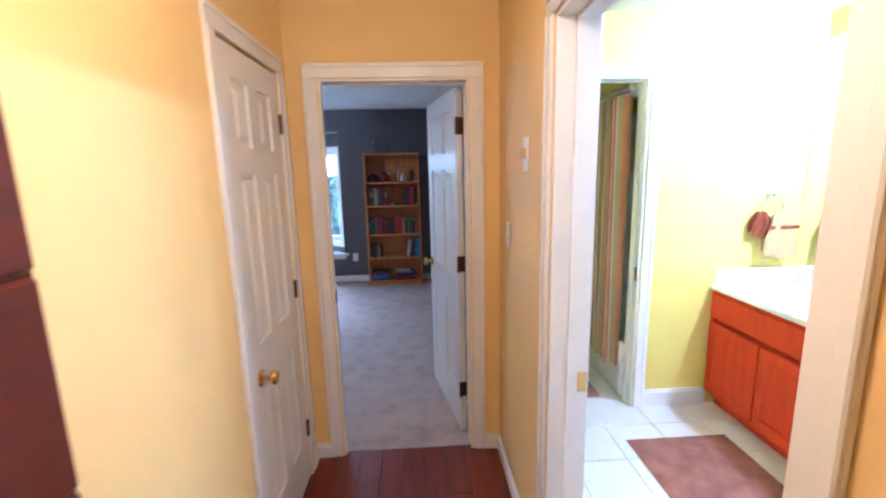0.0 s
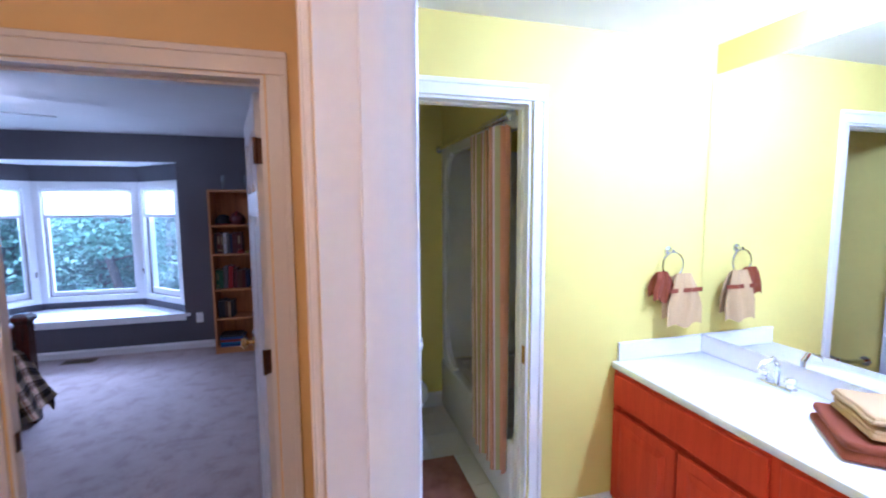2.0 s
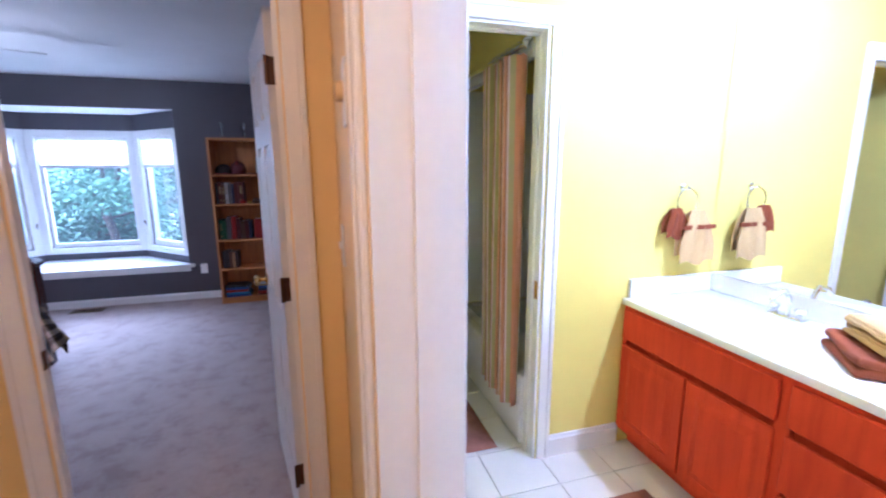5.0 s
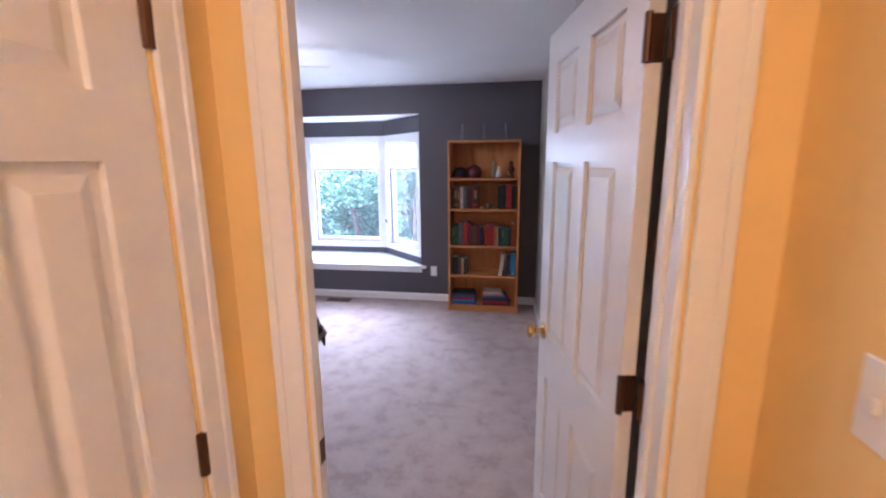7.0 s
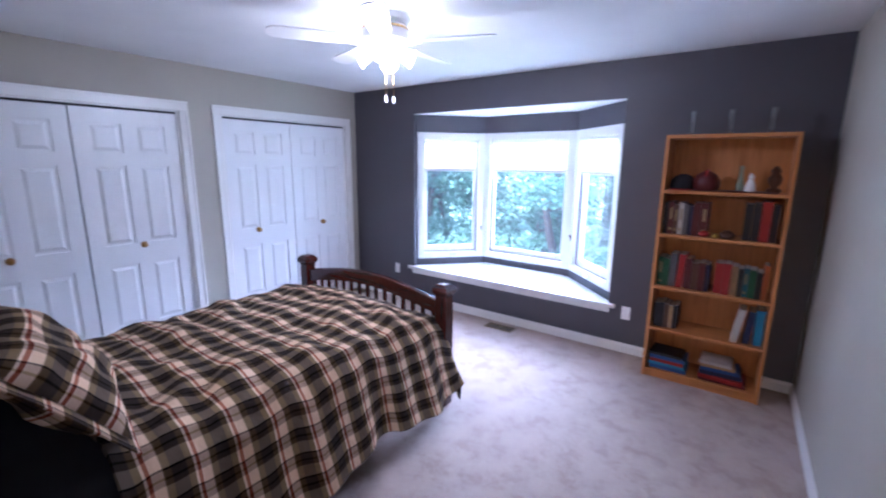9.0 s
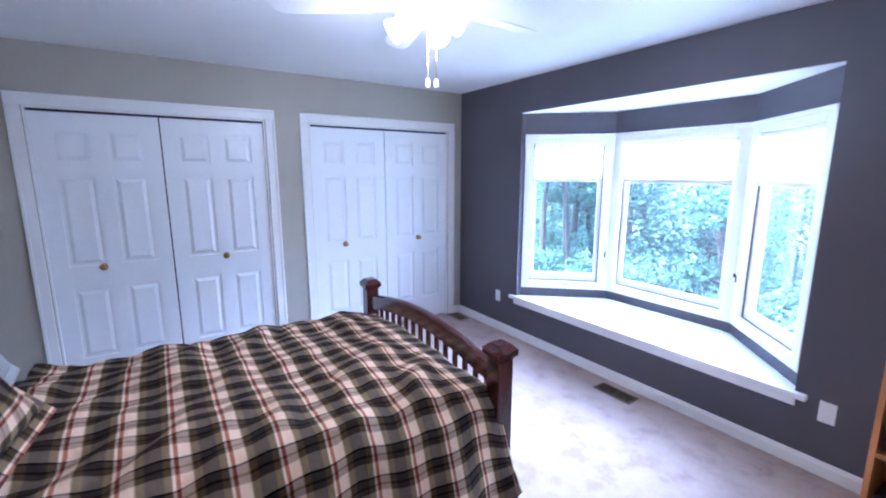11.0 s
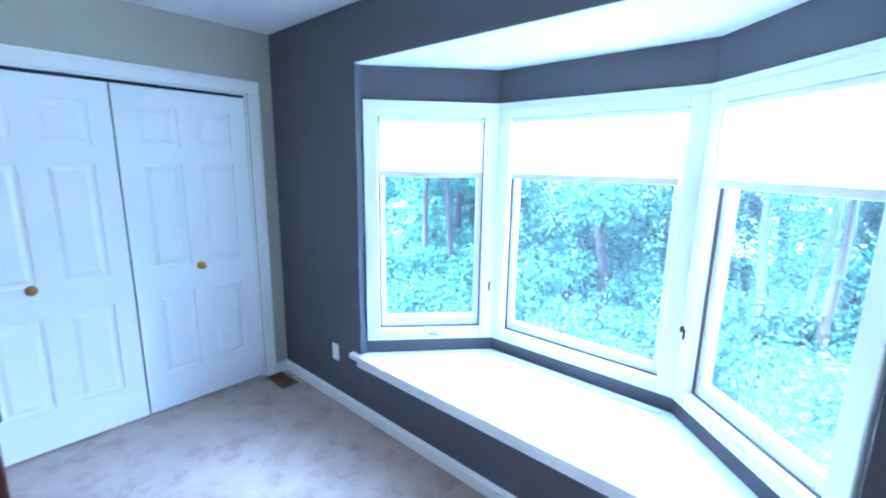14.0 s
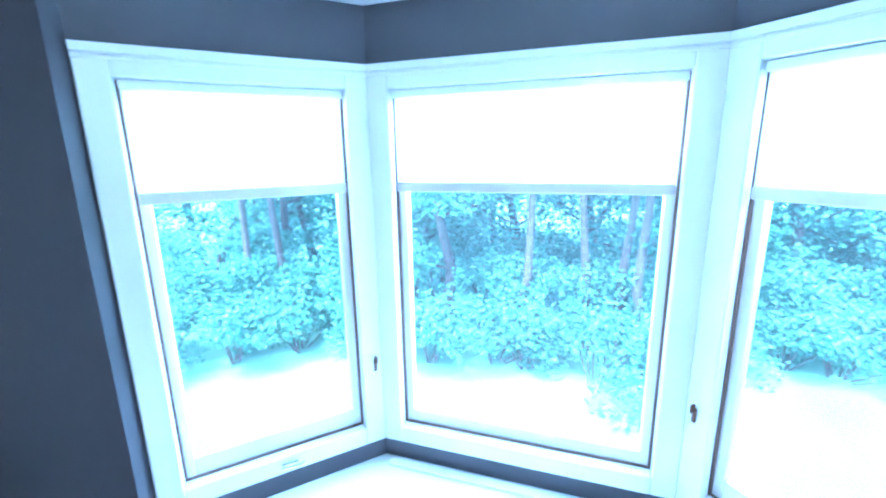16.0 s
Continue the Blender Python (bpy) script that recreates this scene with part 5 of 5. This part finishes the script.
def section(u):
    s = u * LEN[-1]
    for i in range(len(SECT) - 1):
        if s <= LEN[i + 1] + 1e-9:
            k = (s - LEN[i]) / (LEN[i + 1] - LEN[i])
            (xa, za), (xb, zb) = SECT[i], SECT[i + 1]
            return Vector((xa + (xb - xa) * k, 0, za + (zb - za) * k)), s
    return Vector((SECT[-1][0], 0, SECT[-1][1])), s


def quilt(u, v):
    p, s = section(u)
    y = CY0 + v * (CY1 - CY0)
    side = max(0.0, min(1.0, (s - LEN[7]) / (LEN[11] - LEN[7])))
    foot = max(0.0, (v - 0.86) / 0.14)
    head = max(0.0, (0.10 - v) / 0.10)
    rip = 0.030 * side * math.sin(y * 8.5 + 0.8 * math.sin(y * 2.6)) + 0.012 * side * math.sin(y * 23.0)
    z = p.z + 0.018 * noise.noise((p.x * 3.0, y * 3.0, 0.0)) + 0.030 * noise.noise((p.x * 6.0 + y * 4, y * 5.5, 3.0)) + 0.006 * noise.noise((p.x * 18, y * 18, 7.0))
    ridge = 0.042 * max(0, noise.noise((p.x * 2.2 + y * 4.2, y * 1.2 - p.x * 1.3, 9.0))) ** 0.7
    z += ridge * (1 - side)
    on_top = 1 - side if s < LEN[7] or side else 1
    z -= 0.05 * foot ** 2 * on_top - 0.02 * head * on_top
    x = p.x + rip + 0.02 * noise.noise((y * 5, p.z * 6, 1.0)) * side + 0.05 * side * foot * math.sin(foot * 2.4)
    if side > 0.5:
        z += 0.06 * (side - 0.5) * (math.sin(y * 3.1 + 1) - 0.35) * (1.2 - foot) + 0.13 * (side - 0.5) * foot * 1.2
    return (x, y + 0.02 * side * foot, max(z, 0.02))


bm = sheet(110, 120, quilt, lambda u, v: (u * LEN[-1], v * (CY1 - CY0)), 0.018)
part("quilt", bm, PLAID, cf)
# rounded foot end that tucks down inside the footboard
part("foot_tuck", sheet(70, 10, lambda u, v: (lambda q: (q[0], CY1 + 0.012 * math.sin(v * math.pi), max(0.05, q[2] - v * 0.16)))(quilt(0.24 + u * 0.74, 1.0)), lambda u, v: (u * 2.0, CY1 - CY0 + v * 0.16), 0.006), PLAID, cf)


def pillow(name, m, w, d, h, material, label):
    root = thing(name, m, label, "pillow", "pillows")

    def puff(sign):
        def at(u, v):
            a, b = 2 * u - 1, 2 * v - 1
            k = max(0.0, (1 - abs(a) ** 2.6) * (1 - abs(b) ** 2.6)) ** 0.62
            pinch = 1 - 0.07 * (1 - abs(a * b)) * max(a * a, b * b)
            return (a * w / 2 * pinch, b * d / 2 * pinch, sign * (0.006 + h / 2 * k) + 0.022 * noise.noise((a * 2.6, b * 2.6, sign)) * k + 0.014 * k * math.sin(a * 5 + b * 4 + 2 * noise.noise((a * 2, b * 2, 4.0))))
        return at
    part("front", sheet(34, 26, puff(1), lambda u, v: (u * w, v * d)), material, root)
    part("back", sheet(34, 26, puff(-1), lambda u, v: (u * w, v * d)), material, root)
    part("flange", sheet(34, 26, lambda u, v: ((2 * u - 1) * (w / 2 + 0.04), (2 * v - 1) * (d / 2 + 0.04), 0.004 * math.sin(u * 11 + v * 7)), lambda u, v: (u * (w + 0.08), v * (d + 0.08)), 0.006), material, root)


pillow("pillow", pose(-1.475, 3.11, 0.895, -51, 3, -9), 0.663, 0.48, 0.20, PLAID, "plaid pillow sham leaning at the head of the bed")
pillow("pillow", pose(-2.13, 3.0, 0.865, -55, 0, 5), 0.60, 0.42, 0.16, TICKING, "striped pillow standing behind the plaid pillow")

# ---- low bedside table ----
NX0, NX1, NY0, NY1, NT = -0.84, -0.345, 2.92, 3.355, 0.46
ns = thing("bedside_table", pose(0, 0, 0), "low dark cherry wood bedside table with a polished top", "side table")
part("tabletop", box(NX0, NY0, NT - 0.024, NX1, NY1, NT, bevel=0.004, segments=2), CHERRY, ns)
for x in (NX0 + 0.045, NX1 - 0.045):
    for y in (NY0 + 0.045, NY1 - 0.045):
        part("leg", box(x - 0.019, y - 0.019, FZ, x + 0.019, y + 0.019, NT - 0.0245, bevel=0.003), CHERRY_UP, ns)
for y in (NY0 + 0.045, NY1 - 0.045):
    part("apron", box(NX0 + 0.065, y - 0.010, NT - 0.095, NX1 - 0.065, y + 0.010, NT - 0.0245), CHERRY, ns, round_it=False)
for x in (NX0 + 0.045, NX1 - 0.045):
    part("apron", box(x - 0.010, NY0 + 0.065, NT - 0.095, x + 0.010, NY1 - 0.065, NT - 0.0245), CHERRY, ns, round_it=False)

# ---- ceiling fan ----
FX, FY = -1.42, 4.78
fan = thing("ceiling_fan", pose(FX, FY, 0), "white ceiling fan with five blades and lit glass shades", "ceiling fan")
part("canopy", lathe([(0.115, 2.400), (0.148, 2.408), (0.150, H - 0.0005)], 32), WHITE, fan)
part("motor_housing", lathe([(0.07, 2.285), (0.12, 2.293), (0.138, 2.31), (0.138, 2.375), (0.128, 2.392), (0.11, 2.400)], 32), WHITE, fan)
part("brass_band", lathe([(0.1385, 2.366), (0.1405, 2.369), (0.1405, 2.375), (0.1385, 2.378)], 32), BRASS, fan, "thin brass band")
part("switch_housing", lathe([(0.03, 2.215), (0.055, 2.222), (0.06, 2.24), (0.06, 2.278), (0.07, 2.285)], 24), WHITE, fan)
for i in range(5):
    a = radians(72 * i + 20)
    m = Matrix.Rotation(a, 4, "Z")
    arm = bent([m @ Vector((0.10, 0, 2.296)), m @ Vector((0.16, 0, 2.288)), m @ Vector((0.22, 0, 2.298))], 0.010)
    part("blade_arm", arm, WHITE, fan)
    bl = bmesh.new()
    prof = [(0.18, 0.045), (0.24, 0.058), (0.45, 0.066), (0.58, 0.066), (0.63, 0.055), (0.655, 0.03)]
    pts = [(r, -h) for r, h in prof] + [(r, h) for r, h in prof[::-1]]
    low = [bl.verts.new((x, y, 0)) for x, y in pts]
    f = bl.faces.new(low)
    ext = bmesh.ops.extrude_face_region(bl, geom=[f])
    bmesh.ops.translate(bl, verts=[v for v in ext["geom"] if isinstance(v, bmesh.types.BMVert)], vec=(0, 0, 0.006))
    bmesh.ops.recalc_face_normals(bl, faces=bl.faces[:])
    bmesh.ops.transform(bl, matrix=m @ Matrix.Translation((0, 0, 2.302)) @ Matrix.Rotation(radians(11), 4, "X"), verts=bl.verts[:])
    part("blade", bl, WHITE, fan, round_it=False)
for i in range(4):
    a = radians(90 * i + 35)
    m = Matrix.Rotation(a, 4, "Z") @ Matrix.Translation((0.06, 0, 2.256)) @ Matrix.Rotation(radians(114), 4, "Y")
    part("light_arm", rod(m @ Vector((0, 0, -0.02)), m @ Vector((0, 0, 0.03)), 0.016), BRASS, fan)
    sh = part("glass_shade", lathe([(0.020, 0.022), (0.030, 0.038), (0.040, 0.066), (0.045, 0.09), (0.054, 0.11), (0.048, 0.107)], 20, m=m), FROST, fan, "lit frosted tulip shade")
    sh.visible_shadow = False
for x, y, z in ((0.02, 0.045, 2.005), (-0.035, 0.035, 2.015)):
    ch = part("pull_chain", rod((x, y, 2.222), (x, y, z), 0.0022, steps=6), BRASS, fan)
    part("fob", lathe([(0.004, z - 0.04), (0.010, z - 0.036), (0.010, z - 0.012), (0.004, z)], 12, m=Matrix.Translation((x, y, 0))), WHITE, ch)

# ---- outdoors ----
GZ = -3.0
gb = bmesh.new()
bmesh.ops.create_grid(gb, x_segments=60, y_segments=60, size=300)
for v in gb.verts:
    d = math.hypot(v.co.x, v.co.y)
    v.co.z = GZ + (0.25 * noise.noise((v.co.x * 0.06, v.co.y * 0.06, 0)) + 0.02 * max(0, d - 40)) * (d > 12)
solid("ground", gb, LAWN, "green lawn sloping up to the woods", "lawn", "structure")
solid("path", prism([(-1.5, 9.0), (2.0, 8.6), (7.5, 13.5), (10.0, 22.0), (8.2, 22.5), (5.5, 14.8), (0.5, 11.5), (-1.0, 10.8)], GZ + 0.004, GZ + 0.02), GRAVEL, "pale gravel path across the lawn", "path", "structure")


def leaf_cloud(name, clumps, per, size, seed, squash=0.8):
    """Leaves scattered in clumps; every leaf is a small bent blade of two faces."""
    rng = random.Random(seed)
    verts, faces = [], []
    for cx, cy, cz, r in clumps:
        for _ in range(per):
            while True:
                p = Vector((rng.uniform(-1, 1), rng.uniform(-1, 1), rng.uniform(-1, 1)))
                if 0.15 < p.length < 1:
                    break
            c = Vector((cx, cy, cz)) + Vector((p.x * r, p.y * r, p.z * r * squash))
            q = Euler((rng.uniform(-0.9, 0.9), rng.uniform(-0.9, 0.9), rng.uniform(0, 6.28))).to_matrix()
            s = size * rng.uniform(0.6, 1.3)
            n = len(verts)
            for x, y, z in ((-0.5, 0, 0), (0, -0.34, 0.1), (0.55, 0, -0.08), (0, 0.34, 0.1)):
                verts.append(c + q @ Vector((x * s, y * s, z * s)))
            faces += [(n, n + 1, n + 2), (n, n + 2, n + 3)]
    me = bpy.data.meshes.new(name)
    me.from_pydata(verts, [], faces)
    return me


def make_tree(seed, height, lean, label, bare=0.2, thick=0.17):
    rng = random.Random(seed)
    root = thing("tree", pose(0, 0, -50), label, "tree", "woods behind the lawn")
    tb = bmesh.new()
    pts = [Vector((lean * k * height * 0.1 + 0.1 * math.sin(k * 2 + seed), 0.08 * math.cos(k * 3 + seed), height * k / 5)) for k in range(6)]
    for i in range(5):
        rod(pts[i], pts[i + 1], thick * (1 - i * 0.17), thick * (1 - (i + 1) * 0.17), 9, tb)
    clumps = []
    for i in range(20):
        k = rng.uniform(bare, 1.0)
        base = pts[0].lerp(pts[5], k)
        a, r = rng.uniform(0, 6.28), rng.uniform(0.7, 2.3) * (1.15 - 0.55 * k)
        tip = base + Vector((math.cos(a) * r, math.sin(a) * r, rng.uniform(0.2, 0.9)))
        rod(base, tip, 0.05 * (1.2 - k), 0.012, 6, tb)
        clumps.append((tip.x, tip.y, tip.z, rng.uniform(0.55, 1.0)))
        clumps.append(((tip.x + base.x) / 2, (tip.y + base.y) / 2, (tip.z + base.z) / 2 + 0.2, rng.uniform(0.35, 0.7)))
    part("trunk", tb, BARK, root)
    me = leaf_cloud("crown", clumps, 150, 0.15, seed + 5)
    me.materials.append(LEAVES)
    new("crown", me).parent = root
    return root


def make_bush(seed, label):
    rng = random.Random(seed)
    root = thing("shrub", pose(0, 0, -50), label, "shrub", "shrubs along the wood's edge")
    tb = bmesh.new()
    clumps = []
    for i in range(9):
        a, r, h = rng.uniform(0, 6.28), rng.uniform(0.2, 1.1), rng.uniform(0.5, 1.7)
        rod((0.1 * math.cos(a), 0.1 * math.sin(a), 0), (r * math.cos(a), r * math.sin(a), h), 0.02, 0.008, 5, tb)
        clumps.append((r * math.cos(a), r * math.sin(a), h * 0.85, rng.uniform(0.4, 0.65)))
    part("stems", tb, BARK, root)
    me = leaf_cloud("foliage", clumps, 170, 0.12, seed + 9)
    me.materials.append(BUSH_LEAVES)
    new("foliage", me).parent = root
    return root


trees = [make_tree(s, h, l, "leafy green deciduous tree with a dark trunk") for s, h, l in ((3, 8.0, 0.4), (8, 9.5, -0.5), (21, 7.0, 0.9))]
bushes = [make_bush(s, "leafy green shrub at the edge of the woods") for s in (4, 17)]
rng = random.Random(12)
spots = []
for i in range(15):
    spots.append((-17 + i * 2.1 + rng.uniform(-0.7, 0.7), 16.6 + rng.uniform(-0.8, 1.0) + (0.9 * (i - 8) if i > 8 else 0)))
for i in range(14):
    spots.append((-19 + i * 2.6 + rng.uniform(-0.9, 0.9), 20.0 + rng.uniform(-1.2, 1.2)))
for i in range(12):
    spots.append((-26 + i * 4.2 + rng.uniform(-1, 1), 26.0 + rng.uniform(-2, 2)))
spots += [(5.5, 19.0), (8.5, 24.0), (11.5, 18.0)]
first = set()
for i, (x, y) in enumerate(spots):
    src = trees[i % 3]
    m = pose(x, y, GZ - 0.05, 0, 0, rng.uniform(0, 360))
    if i % 3 in first:
        copy_thing(src, m)
    else:
        first.add(i % 3)
        src.matrix_world = m
# slender trees with bare lower trunks at the front of the woods
slender = make_tree(31, 9.0, 0.25, "tall slender tree with a bare dark trunk", 0.45, 0.12)
for i, (x, y, spin) in enumerate(((-3.0, 15.4, 20), (-10.3, 14.6, 80), (-8.7, 14.9, 200), (-1.25, 15.8, 130), (-0.75, 16.1, 300), (-0.2, 15.6, 250))):
    m = pose(x, y, GZ - 0.05, 0, 0, spin)
    if i:
        copy_thing(slender, m)
    else:
        slender.matrix_world = m
first = set()
for i in range(72):
    k, lane = i % 24, i // 24
    x = -16 + k * 1.15 + rng.uniform(-0.4, 0.4) + 0.5 * lane
    y = 14.3 + 1.9 * lane + rng.uniform(-0.5, 0.7) + 0.6 * max(0.0, x - 0.3) - 0.42 * max(0.0, -5.0 - x)
    m = pose(x, y, GZ - 0.03 + 0.5 * lane, 0, 0, rng.uniform(0, 360))
    if i % 2 in first:
        copy_thing(bushes[i % 2], m)
    else:
        first.add(i % 2)
        bushes[i % 2].matrix_world = m

# ---- floor pieces ----
pl = mesh_of("plank", box(0, 0, -0.012, 0.122, 1.17, 0.0, bevel=0.0015), RED_OAK)
for i in range(10):
    for j in range(4):
        x = -0.115 + i * 0.1235
        y = 2.60 - 1.174 * (j + 1) + (0.0 if i % 3 == 0 else -0.39 * (i % 3)) + 0.0
        if x + 0.122 > 1.12:
            continue
        ob = new("plank", pl)
        ob.parent = floor_hall
        ob.location = (x, y, FZ)
for i in range(10):
    if i % 3:
        q = mesh_of("plank", box(0, 0, -0.012, 0.122, 0.39 * (i % 3) - 0.004, 0.0, bevel=0.0015), RED_OAK)
        if -0.115 + i * 0.1235 + 0.122 > 1.12:
            continue
        ob = new("plank", q)
        ob.parent = floor_hall
        ob.location = (-0.115 + i * 0.1235, 2.60 - 0.39 * (i % 3), FZ)
tl = mesh_of("tile", box(0, 0, -0.008, 0.301, 0.301, 0.0, bevel=0.0015), TILE)
floor_bath = bpy.data.objects["floor_bath"]
for i in range(7):
    for j in range(16):
        x, y = 1.128 + i * 0.305, -0.398 + j * 0.305
        if x + 0.30 > XM + 0.2 or y + 0.301 > 4.6:
            continue
        ob = new("tile", tl)
        ob.parent = floor_bath
        ob.location = (x, y, 0)
